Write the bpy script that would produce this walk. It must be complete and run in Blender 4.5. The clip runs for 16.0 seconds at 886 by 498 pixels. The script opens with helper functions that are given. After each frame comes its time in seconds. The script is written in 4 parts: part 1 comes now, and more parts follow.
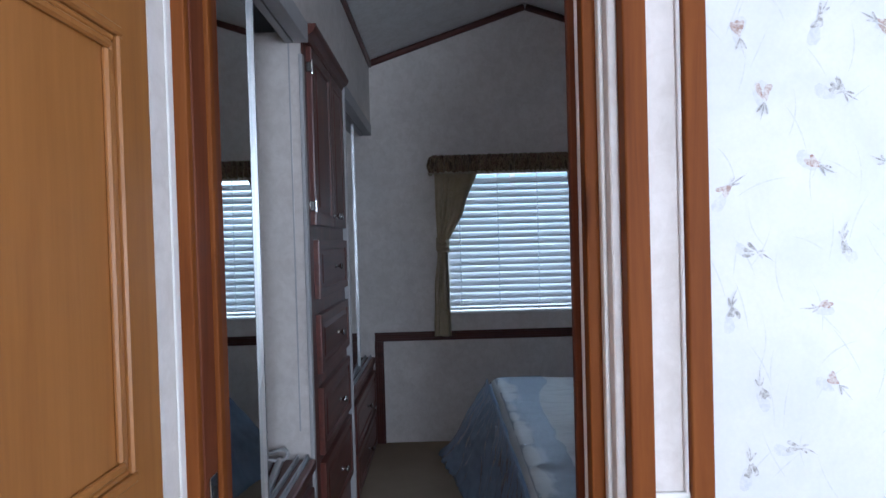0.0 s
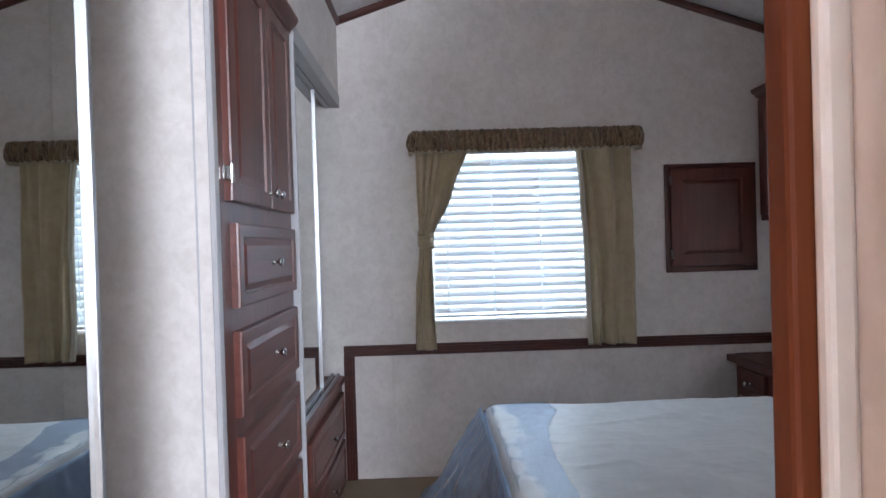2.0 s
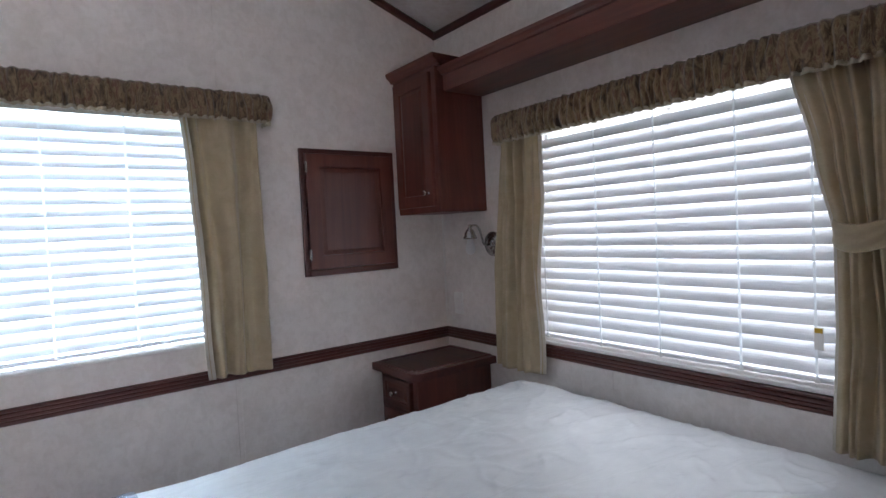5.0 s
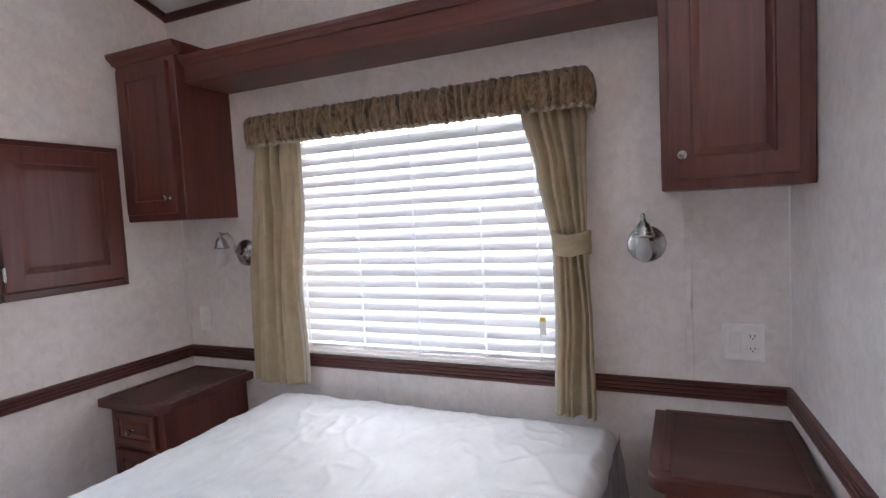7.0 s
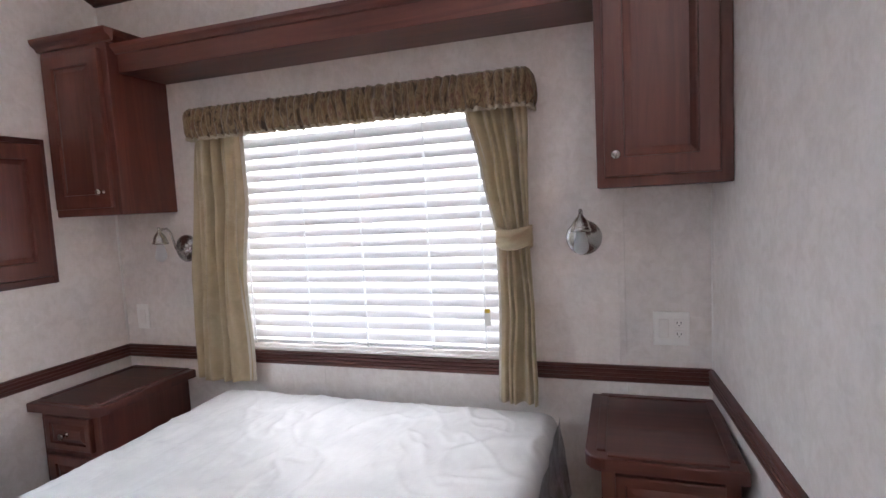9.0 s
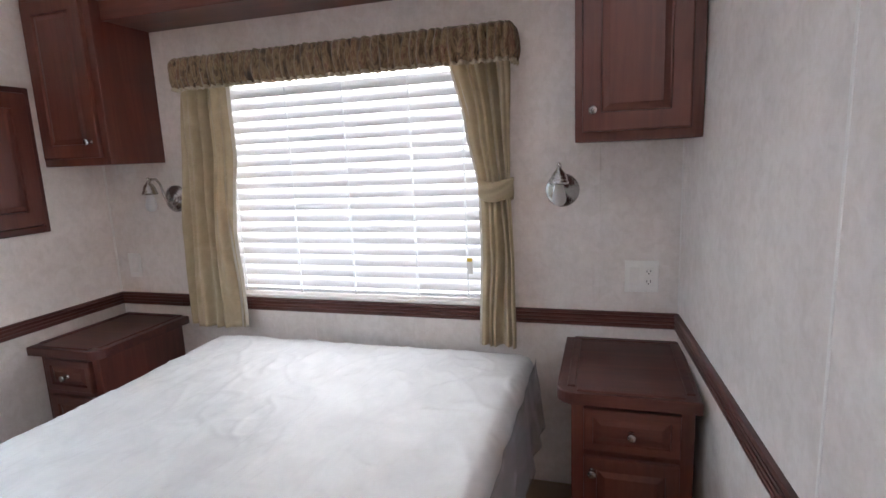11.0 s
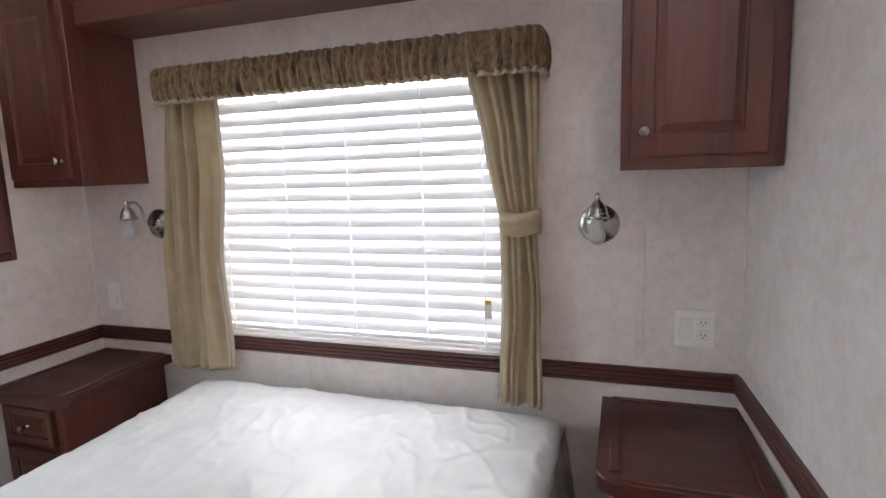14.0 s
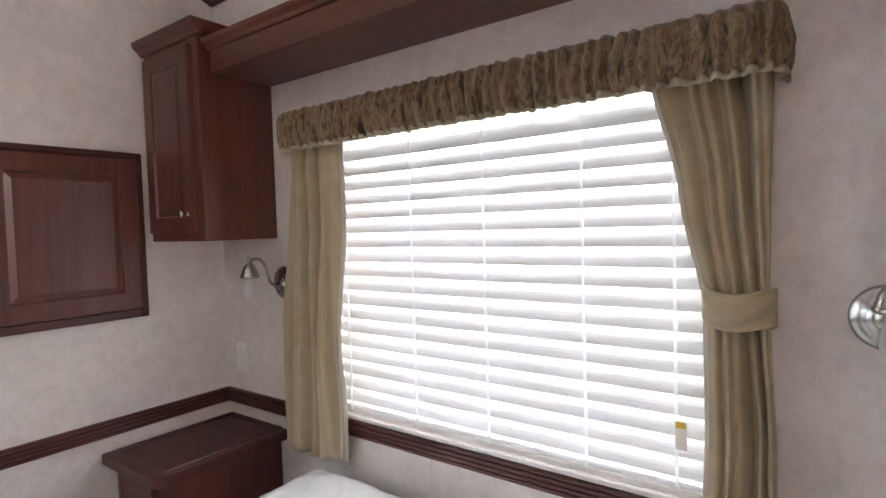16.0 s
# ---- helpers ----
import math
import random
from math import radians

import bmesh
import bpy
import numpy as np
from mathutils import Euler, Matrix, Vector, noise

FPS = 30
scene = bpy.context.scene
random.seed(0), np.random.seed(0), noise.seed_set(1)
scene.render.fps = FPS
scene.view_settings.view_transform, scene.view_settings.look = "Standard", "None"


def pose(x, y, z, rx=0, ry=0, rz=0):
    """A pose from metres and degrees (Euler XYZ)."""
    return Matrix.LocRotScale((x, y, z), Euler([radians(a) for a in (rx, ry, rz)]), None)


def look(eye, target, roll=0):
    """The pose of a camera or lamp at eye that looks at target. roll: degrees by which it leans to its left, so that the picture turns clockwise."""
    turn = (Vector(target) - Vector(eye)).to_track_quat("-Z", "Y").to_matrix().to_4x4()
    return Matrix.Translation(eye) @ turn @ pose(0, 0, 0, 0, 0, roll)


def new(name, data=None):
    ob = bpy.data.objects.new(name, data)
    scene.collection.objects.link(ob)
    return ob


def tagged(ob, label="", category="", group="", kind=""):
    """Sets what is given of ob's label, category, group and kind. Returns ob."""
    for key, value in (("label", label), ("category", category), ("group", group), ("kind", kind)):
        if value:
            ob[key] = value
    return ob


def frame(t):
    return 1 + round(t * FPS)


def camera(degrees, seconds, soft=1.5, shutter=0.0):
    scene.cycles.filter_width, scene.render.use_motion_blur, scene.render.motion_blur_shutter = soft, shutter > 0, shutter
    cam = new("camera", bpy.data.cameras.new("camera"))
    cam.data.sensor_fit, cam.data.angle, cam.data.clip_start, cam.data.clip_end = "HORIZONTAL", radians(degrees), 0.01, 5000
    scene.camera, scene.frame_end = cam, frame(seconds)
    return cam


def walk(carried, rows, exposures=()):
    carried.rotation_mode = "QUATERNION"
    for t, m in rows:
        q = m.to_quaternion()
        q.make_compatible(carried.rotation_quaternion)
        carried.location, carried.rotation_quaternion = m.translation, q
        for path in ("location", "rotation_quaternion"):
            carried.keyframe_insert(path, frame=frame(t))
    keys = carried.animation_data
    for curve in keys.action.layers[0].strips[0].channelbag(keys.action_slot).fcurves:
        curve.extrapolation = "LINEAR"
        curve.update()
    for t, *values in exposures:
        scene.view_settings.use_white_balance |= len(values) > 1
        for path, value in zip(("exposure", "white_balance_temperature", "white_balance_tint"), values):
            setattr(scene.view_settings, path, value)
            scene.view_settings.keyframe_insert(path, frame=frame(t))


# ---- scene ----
cam = camera(79.0, 16.0)
PATH = [
    (0, (1.377, 0.879, 1.318), (1.377, 2.879, 1.288), -1.6),
    (0.5, (1.363, 1.007, 1.286), (1.372, 3.007, 1.267), -1.6),
    (1, (1.373, 1.152, 1.297), (1.385, 3.152, 1.276), -1.6),
    (1.5, (1.391, 1.291, 1.284), (1.41, 3.291, 1.261), -1.6),
    (2, (1.416, 1.478, 1.265), (1.451, 3.477, 1.247), -1.7),
    (2.5, (1.442, 1.631, 1.257), (1.514, 3.629, 1.235), -1.7),
    (3, (1.479, 1.751, 1.232), (1.615, 3.747, 1.221), -1.9),
    (3.5, (1.577, 1.854, 1.251), (1.939, 3.821, 1.233), -2.1),
    (4, (1.633, 1.951, 1.249), (2.362, 3.812, 1.216), -2.5),
    (4.5, (1.704, 1.979, 1.268), (2.650, 3.740, 1.208), -2.8),
    (5, (1.705, 2.050, 1.262), (2.914, 3.642, 1.188), -2.9),
    (7.5, (1.596, 2.165, 1.321), (3.463, 2.87, 1.184), -2.8),
    (8, (1.601, 2.167, 1.321), (3.486, 2.822, 1.183), -2.7),
    (10.5, (1.494, 2.123, 1.328), (3.388, 2.704, 1.057), -2.6),
    (11, (1.489, 2.122, 1.324), (3.373, 2.699, 0.978), -2.5),
    (11.5, (1.486, 2.133, 1.305), (3.36, 2.703, 0.9), -2.5),
    (12, (1.498, 2.134, 1.316), (3.363, 2.708, 0.878), -2.4),
    (12.5, (1.516, 2.142, 1.332), (3.379, 2.724, 0.895), -2.3),
    (13, (1.54, 2.163, 1.35), (3.403, 2.755, 0.925), -2.2),
    (13.5, (1.619, 2.176, 1.352), (3.489, 2.781, 0.983), -2.1),
    (14, (1.78, 2.208, 1.36), (3.656, 2.836, 1.067), -1.9),
    (14.5, (1.921, 2.254, 1.374), (3.769, 2.983, 1.144), -2.0),
    (15, (2.021, 2.298, 1.372), (3.817, 3.159, 1.201), -1.8),
    (15.5, (2.136, 2.332, 1.367), (3.870, 3.322, 1.228), -1.9),
    (16, (2.240, 2.352, 1.368), (3.850, 3.528, 1.284), -1.7),
]
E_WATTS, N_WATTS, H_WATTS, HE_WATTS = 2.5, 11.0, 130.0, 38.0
EXPOSURES = [(0.0, -0.4, 5300, 11), (1.0, 0.5, 5450, 10), (2.0, 1.1, 5750, 13), (3.0, 1.22, 5750, 15), (3.5, 1.3, 5750, 13), (5.0, 1.65, 5750, 13), (7.5, 2.4, 6050, 18), (11.0, 2.45, 6180, 15), (14.0, 2.45, 6300, 15), (16.0, 2.45, 6450, 15)]
walk(cam, [(t, look(eye, target, roll)) for t, eye, target, roll in PATH], EXPOSURES)

# ---------------------------------------------------------------- light
world = bpy.data.worlds.new("sky_world")
scene.world = world
world.use_nodes = True
wn = world.node_tree
sky = wn.nodes.new("ShaderNodeTexSky")
sky.sky_type = 'NISHITA'
sky.sun_disc = False
SUN_ELEVATION, SUN_AZIMUTH = 58.0, 215.0
sky.sun_elevation, sky.sun_rotation = radians(SUN_ELEVATION), radians(SUN_AZIMUTH)
wn.links.new(sky.outputs["Color"], wn.nodes["Background"].inputs["Color"])
wn.nodes["Background"].inputs["Strength"].default_value = 0.12

sun_data = bpy.data.lights.new("sun", 'SUN')
sun_data.energy, sun_data.angle, sun_data.color = 3.0, radians(0.5), (1.0, 0.96, 0.9)
sun = new("sun", sun_data)
ce, se = math.cos(radians(SUN_ELEVATION)), math.sin(radians(SUN_ELEVATION))
sun_way = Vector((math.sin(radians(SUN_AZIMUTH)) * ce, math.cos(radians(SUN_AZIMUTH)) * ce, se))
sun.matrix_world = look((0, 0, 0), -sun_way) @ Matrix.Identity(4)


def window_light(name, m, w, h, watts, color):
    """Sky light standing in a window's opening, behind its blind."""
    d = bpy.data.lights.new(name, 'AREA')
    d.shape, d.size, d.size_y, d.energy, d.color = 'RECTANGLE', w, h, watts, color
    ob = new(name, d)
    ob.matrix_world = m
    return ob


window_light("sky_light_east", look((3.605, 3.16, 1.22), (0, 3.16, 1.22)), 1.10, 0.92, E_WATTS, (1.0, 0.99, 0.98))
window_light("sky_light_north", look((1.85, 4.51, 1.32), (1.85, 0, 1.32)), 0.86, 0.92, N_WATTS, (0.80, 0.92, 1.0))
window_light("sky_light_hall", look((2.60, -2.99, 1.66), (2.60, 3, 1.66)), 1.40, 1.50, H_WATTS, (0.95, 0.98, 1.0))
# added lamp in an unseen side window, brightens the hall door and wallpaper
window_light("added_light_hall_side", look((3.605, 0.60, 1.07), (0, 0.60, 1.07)), 0.80, 0.70, HE_WATTS, (0.95, 0.98, 1.0))


# ---------------------------------------------------------------- materials
def material(name, rough=0.5, metal=0.0, spec=0.5):
    m = bpy.data.materials.new(name)
    m.use_nodes = True
    b = m.node_tree.nodes["Principled BSDF"]
    b.inputs["Roughness"].default_value = rough
    b.inputs["Metallic"].default_value = metal
    b.inputs["Specular IOR Level"].default_value = spec
    return m, m.node_tree, b


def coords(nt, scale=(1, 1, 1), space="Object"):
    c = nt.nodes.new("ShaderNodeTexCoord")
    mp = nt.nodes.new("ShaderNodeMapping")
    mp.inputs["Scale"].default_value = scale
    nt.links.new(c.outputs[space], mp.inputs["Vector"])
    return mp.outputs["Vector"]


def world_coords(nt, scale=(1, 1, 1)):
    g = nt.nodes.new("ShaderNodeNewGeometry")
    mp = nt.nodes.new("ShaderNodeMapping")
    mp.inputs["Scale"].default_value = scale
    nt.links.new(g.outputs["Position"], mp.inputs["Vector"])
    return mp.outputs["Vector"]


def noise_tex(nt, vec, scale, detail=4, rough=0.55, dist=0.0):
    n = nt.nodes.new("ShaderNodeTexNoise")
    n.inputs["Scale"].default_value = scale
    n.inputs["Detail"].default_value = detail
    n.inputs["Roughness"].default_value = rough
    n.inputs["Distortion"].default_value = dist
    nt.links.new(vec, n.inputs["Vector"])
    return n.outputs["Fac"]


def ramp(nt, fac, stops):
    r = nt.nodes.new("ShaderNodeValToRGB")
    els = r.color_ramp.elements
    while len(els) < len(stops):
        els.new(0.5)
    for e, (p, c) in zip(els, stops):
        e.position, e.color = p, (*c, 1)
    nt.links.new(fac, r.inputs["Fac"])
    return r.outputs["Color"]


def mix(nt, a, b, fac, mode='MIX'):
    n = nt.nodes.new("ShaderNodeMix")
    n.data_type, n.blend_type = 'RGBA', mode
    if isinstance(fac, (int, float)):
        n.inputs["Factor"].default_value = fac
    else:
        nt.links.new(fac, n.inputs["Factor"])
    for sock, v in ((n.inputs[6], a), (n.inputs[7], b)):
        if isinstance(v, tuple):
            sock.default_value = (*v, 1)
        else:
            nt.links.new(v, sock)
    return n.outputs[2]


def bump(nt, b, height, strength=0.2, dist=0.002):
    n = nt.nodes.new("ShaderNodeBump")
    n.inputs["Strength"].default_value = strength
    n.inputs["Distance"].default_value = dist
    nt.links.new(height, n.inputs["Height"])
    nt.links.new(n.outputs["Normal"], b.inputs["Normal"])


def vinyl_wall(name, light, dark, streak=(1, 1, 1)):
    """Mottled vinyl-covered wall board with a faint woven streak."""
    m, nt, b = material(name, 0.55, 0, 0.35)
    v = world_coords(nt)
    big = noise_tex(nt, v, 5.0, 5, 0.6, 0.4)
    fine = noise_tex(nt, world_coords(nt, streak), 70.0, 5, 0.7)
    blot = noise_tex(nt, v, 24.0, 5, 0.65, 0.6)
    c = ramp(nt, big, [(0.32, dark), (0.68, light)])
    c = mix(nt, c, ramp(nt, blot, [(0.38, (0.80, 0.78, 0.75)), (0.58, (1, 1, 1))]), 0.42, 'MULTIPLY')
    c = mix(nt, c, ramp(nt, fine, [(0.3, (0.86, 0.84, 0.82)), (0.6, (1, 1, 1))]), 0.35, 'MULTIPLY')
    nt.links.new(c, b.inputs["Base Color"])
    bump(nt, b, fine, 0.12, 0.001)
    return m


def wood(name, dark, mid, light, grain_axis, rough=0.40, knots=False):
    """Stained wood with grain running along one local axis and a satin varnish."""
    m, nt, b = material(name, rough, 0, 0.5)
    s = [14.0, 14.0, 14.0]
    s[grain_axis] = 0.9
    v = coords(nt, tuple(s))
    g = noise_tex(nt, v, 1.6, 6, 0.6, 1.2)
    fine = noise_tex(nt, coords(nt, tuple(k * 5 for k in s)), 2.0, 3, 0.6)
    c = ramp(nt, g, [(0.25, dark), (0.5, mid), (0.78, light)])
    c = mix(nt, c, ramp(nt, fine, [(0.3, (0.80, 0.77, 0.75)), (0.65, (1, 1, 1))]), 0.4, 'MULTIPLY')
    if knots:
        k = nt.nodes.new("ShaderNodeTexVoronoi")
        k.inputs["Scale"].default_value = 1.0
        nt.links.new(world_coords(nt, (14.0, 9.0, 2.6)), k.inputs["Vector"])
        spot = ramp(nt, k.outputs["Distance"], [(0.05, (0.16, 0.10, 0.08)), (0.15, (1, 1, 1))])
        c = mix(nt, c, spot, 0.8, 'MULTIPLY')
    nt.links.new(c, b.inputs["Base Color"])
    b.inputs["Coat Weight"].default_value = 0.30
    b.inputs["Coat Roughness"].default_value = 0.26
    bump(nt, b, fine, 0.08, 0.0006)
    return m


def fabric(name, stops, scale, rough=0.85, weave=500.0, sheen=0.3, glow=0.0, run=(1, 1, 1)):
    m, nt, b = material(name, rough, 0, 0.2)
    v = coords(nt)
    n = noise_tex(nt, coords(nt, run), scale, 5, 0.65, 0.8)
    c = ramp(nt, n, stops)
    w = noise_tex(nt, v, weave, 2, 0.5)
    c = mix(nt, c, ramp(nt, w, [(0.3, (0.78, 0.78, 0.78)), (0.7, (1, 1, 1))]), 0.6, 'MULTIPLY')
    nt.links.new(c, b.inputs["Base Color"])
    b.inputs["Sheen Weight"].default_value = sheen
    bump(nt, b, w, 0.15, 0.0008)
    if glow > 0:
        t = nt.nodes.new("ShaderNodeBsdfTranslucent")
        nt.links.new(c, t.inputs["Color"])
        ms = nt.nodes.new("ShaderNodeMixShader")
        ms.inputs["Fac"].default_value = glow
        nt.links.new(b.outputs["BSDF"], ms.inputs[1])
        nt.links.new(t.outputs["BSDF"], ms.inputs[2])
        nt.links.new(ms.outputs["Shader"], nt.nodes["Material Output"].inputs["Surface"])
    return m


def plain(name, color, rough=0.5, metal=0.0, vary=0.12, scale=30.0, spec=0.5):
    m, nt, b = material(name, rough, metal, spec)
    n = noise_tex(nt, coords(nt), scale, 4, 0.6)
    lo = tuple(c * (1 - vary) for c in color)
    nt.links.new(ramp(nt, n, [(0.3, lo), (0.7, color)]), b.inputs["Base Color"])
    return m


VINYL = vinyl_wall("mottled_vinyl_wall", (0.80, 0.755, 0.725), (0.71, 0.665, 0.635), (1.0, 1.0, 0.6))
CEILING = vinyl_wall("white_ceiling_board", (0.84, 0.84, 0.84), (0.79, 0.79, 0.79))
CHERRY_V = wood("cherry_grain_upright", (0.070, 0.018, 0.013), (0.115, 0.030, 0.020), (0.165, 0.048, 0.030), 2)
CHERRY_H = wood("cherry_grain_level", (0.070, 0.018, 0.013), (0.115, 0.030, 0.020), (0.165, 0.048, 0.030), 0)
TRIM = wood("dark_cherry_trim", (0.045, 0.012, 0.010), (0.080, 0.020, 0.015), (0.115, 0.033, 0.022), 0)
RED_PINE = wood("reddish_pine", (0.09, 0.022, 0.010), (0.13, 0.036, 0.014), (0.18, 0.055, 0.022), 2, 0.5)
PINE = wood("orange_pine", (0.13, 0.034, 0.006), (0.19, 0.056, 0.010), (0.245, 0.080, 0.016), 2, 0.6, True)
for pine in (PINE, RED_PINE):
    varnish = pine.node_tree.nodes["Principled BSDF"].inputs
    varnish["Specular IOR Level"].default_value, varnish["Coat Weight"].default_value = 0.15, 0.0
OAK_DOOR = wood("honey_door_skin", (0.27, 0.105, 0.024), (0.32, 0.130, 0.030), (0.37, 0.155, 0.040), 2, 0.42)
CHROME = plain("brushed_nickel", (0.50, 0.485, 0.47), 0.24, 1.0, 0.1, 80)
ALUMINIUM = plain("satin_aluminium", (0.46, 0.47, 0.49), 0.38, 0.8, 0.08, 60)
GREY_TRIM = plain("grey_vinyl_trim", (0.50, 0.49, 0.50), 0.5, 0, 0.08, 40)
WHITE = plain("white_plastic", (0.82, 0.81, 0.78), 0.35, 0, 0.05, 40)
WHITE_PAINT = plain("white_trim_paint", (0.80, 0.78, 0.75), 0.45, 0, 0.08, 30)
DARK = plain("dark_slot", (0.02, 0.02, 0.02), 0.6, 0, 0.2, 40)
YELLOW = plain("yellow_tag", (0.75, 0.52, 0.05), 0.5, 0, 0.1, 40)
GOLD = fabric("gold_curtain_cloth", [(0.3, (0.48, 0.395, 0.25)), (0.7, (0.59, 0.495, 0.335))], 12.0, 0.62, 420, 0.3, 0.20)
LINING = fabric("pale_curtain_lining", [(0.3, (0.62, 0.58, 0.50)), (0.7, (0.72, 0.68, 0.60))], 9.0, 0.8, 420, 0.2, 0.3)
# real mottle, stretched upright so its dark streaks also paint shade between gathers
VALANCE = fabric("mottled_fold_shaded_valance", [(0.33, (0.035, 0.024, 0.016)), (0.45, (0.14, 0.095, 0.055)), (0.52, (0.27, 0.20, 0.115)),
                                          (0.60, (0.13, 0.062, 0.042)), (0.74, (0.34, 0.27, 0.17))], 17.0, 0.75, 300, 0.3, 0.03, (2.6, 2.6, 0.8))
FRINGE = fabric("pale_valance_edge", [(0.3, (0.42, 0.36, 0.25)), (0.7, (0.60, 0.54, 0.42))], 60.0, 0.85, 500, 0.2, 0.2)


def carpet():
    m, nt, b = material("beige_carpet", 0.95, 0, 0.1)
    v = world_coords(nt)
    n = noise_tex(nt, v, 260.0, 3, 0.6)
    big = noise_tex(nt, v, 6.0, 4, 0.6)
    c = ramp(nt, n, [(0.3, (0.22, 0.165, 0.115)), (0.7, (0.40, 0.31, 0.225))])
    c = mix(nt, c, ramp(nt, big, [(0.3, (0.8, 0.8, 0.8)), (0.7, (1, 1, 1))]), 0.6, 'MULTIPLY')
    nt.links.new(c, b.inputs["Base Color"])
    bump(nt, b, n, 0.6, 0.006)
    return m


def mirror_glass():
    m, nt, b = material("mirror_glass", 0.015, 1.0, 0.5)
    b.inputs["Base Color"].default_value = (0.80, 0.83, 0.82, 1)
    return m


def clear_glass():
    m, nt, b = material("clear_glass", 0.0, 0, 0.5)
    b.inputs["Base Color"].default_value = (0.95, 0.98, 0.97, 1)
    b.inputs["Transmission Weight"].default_value = 1.0
    b.inputs["IOR"].default_value = 1.1
    return m


def frosted_bulb():
    m, nt, b = material("frosted_bulb", 0.3, 0, 0.5)
    b.inputs["Base Color"].default_value = (0.66, 0.67, 0.67, 1)
    b.inputs["Transmission Weight"].default_value = 0.55
    return m


def blind_slat(name="white_blind_slat", through_light=0.17):
    """White slat, a little of whose light comes through."""
    m, nt, b = material(name, 0.4, 0, 0.4)
    n = noise_tex(nt, coords(nt, (0.3, 4, 4)), 8.0, 3)
    c = ramp(nt, n, [(0.3, (0.73, 0.73, 0.74)), (0.7, (0.79, 0.79, 0.80))])
    nt.links.new(c, b.inputs["Base Color"])
    t = nt.nodes.new("ShaderNodeBsdfTranslucent")
    t.inputs["Color"].default_value = (0.85, 0.87, 0.88, 1)
    ms = nt.nodes.new("ShaderNodeMixShader")
    ms.inputs["Fac"].default_value = through_light
    nt.links.new(b.outputs["BSDF"], ms.inputs[1])
    nt.links.new(t.outputs["BSDF"], ms.inputs[2])
    nt.links.new(ms.outputs["Shader"], nt.nodes["Material Output"].inputs["Surface"])
    return m


def film(name, see, tint):
    """Thin clear wrapping film: part seen through, part glossy, part milky."""
    m, nt, b = material(name, 0.12, 0, 0.8)
    n = noise_tex(nt, world_coords(nt, (1, 1, 0.5)), 9.0, 5, 0.6, 0.6)
    nt.links.new(ramp(nt, n, [(0.3, tuple(k * 0.75 for k in tint)), (0.7, tint)]), b.inputs["Base Color"])
    tr = nt.nodes.new("ShaderNodeBsdfTransparent")
    tr.inputs["Color"].default_value = (0.93, 0.95, 0.98, 1)
    ms = nt.nodes.new("ShaderNodeMixShader")
    ms.inputs["Fac"].default_value = see
    nt.links.new(b.outputs["BSDF"], ms.inputs[1])
    nt.links.new(tr.outputs["BSDF"], ms.inputs[2])
    nt.links.new(ms.outputs["Shader"], nt.nodes["Material Output"].inputs["Surface"])
    bump(nt, b, n, 0.5, 0.006)
    return m


def mattress_cloth():
    """White quilted ticking under tight clear wrap: glossy coat with crinkles."""
    m, nt, b = material("wrapped_mattress_top", 0.6, 0, 0.35)
    v = world_coords(nt)
    n = noise_tex(nt, v, 7.0, 5, 0.6, 0.5)
    nt.links.new(ramp(nt, n, [(0.3, (0.57, 0.57, 0.57)), (0.7, (0.66, 0.66, 0.65))]), b.inputs["Base Color"])
    crk = noise_tex(nt, world_coords(nt, (0.7, 1.6, 1)), 7.0, 2, 0.5, 1.4)
    b.inputs["Coat Weight"].default_value = 0.32
    b.inputs["Coat Roughness"].default_value = 0.16
    bump(nt, b, crk, 0.18, 0.008)
    sharp = noise_tex(nt, world_coords(nt, (0.7, 1.7, 1)), 6.5, 2, 0.5, 1.6)
    film_bump = nt.nodes.new("ShaderNodeBump")
    film_bump.inputs["Strength"].default_value, film_bump.inputs["Distance"].default_value = 0.5, 0.018
    nt.links.new(sharp, film_bump.inputs["Height"])
    nt.links.new(film_bump.outputs["Normal"], b.inputs["Coat Normal"])
    return m


def flower_paper():
    """White washed paper with a faint cool mottle."""
    m, nt, b = material("white_sprig_wallpaper", 0.42, 0, 0.35)
    v = world_coords(nt)
    wash = noise_tex(nt, v, 7.0, 4, 0.6, 0.8)
    fine = noise_tex(nt, v, 160.0, 3, 0.6)
    c = ramp(nt, wash, [(0.32, (0.66, 0.675, 0.70)), (0.68, (0.73, 0.735, 0.74))])
    c = mix(nt, c, ramp(nt, fine, [(0.3, (0.93, 0.93, 0.93)), (0.65, (1, 1, 1))]), 0.5, 'MULTIPLY')
    nt.links.new(c, b.inputs["Base Color"])
    bump(nt, b, fine, 0.08, 0.0005)
    return m


def print_ink(name, ink, paper):
    """Broken, washed print on the paper."""
    m, nt, b = material(name, 0.45, 0, 0.3)
    n = noise_tex(nt, world_coords(nt), 190.0, 4, 0.7)
    nt.links.new(ramp(nt, n, [(0.36, ink), (0.62, paper)]), b.inputs["Base Color"])
    return m


def turf():
    m, nt, b = material("dry_grass", 0.9, 0, 0.2)
    n = noise_tex(nt, world_coords(nt), 3.0, 6, 0.65)
    nt.links.new(ramp(nt, n, [(0.3, (0.10, 0.12, 0.05)), (0.7, (0.22, 0.22, 0.12))]), b.inputs["Base Color"])
    return m


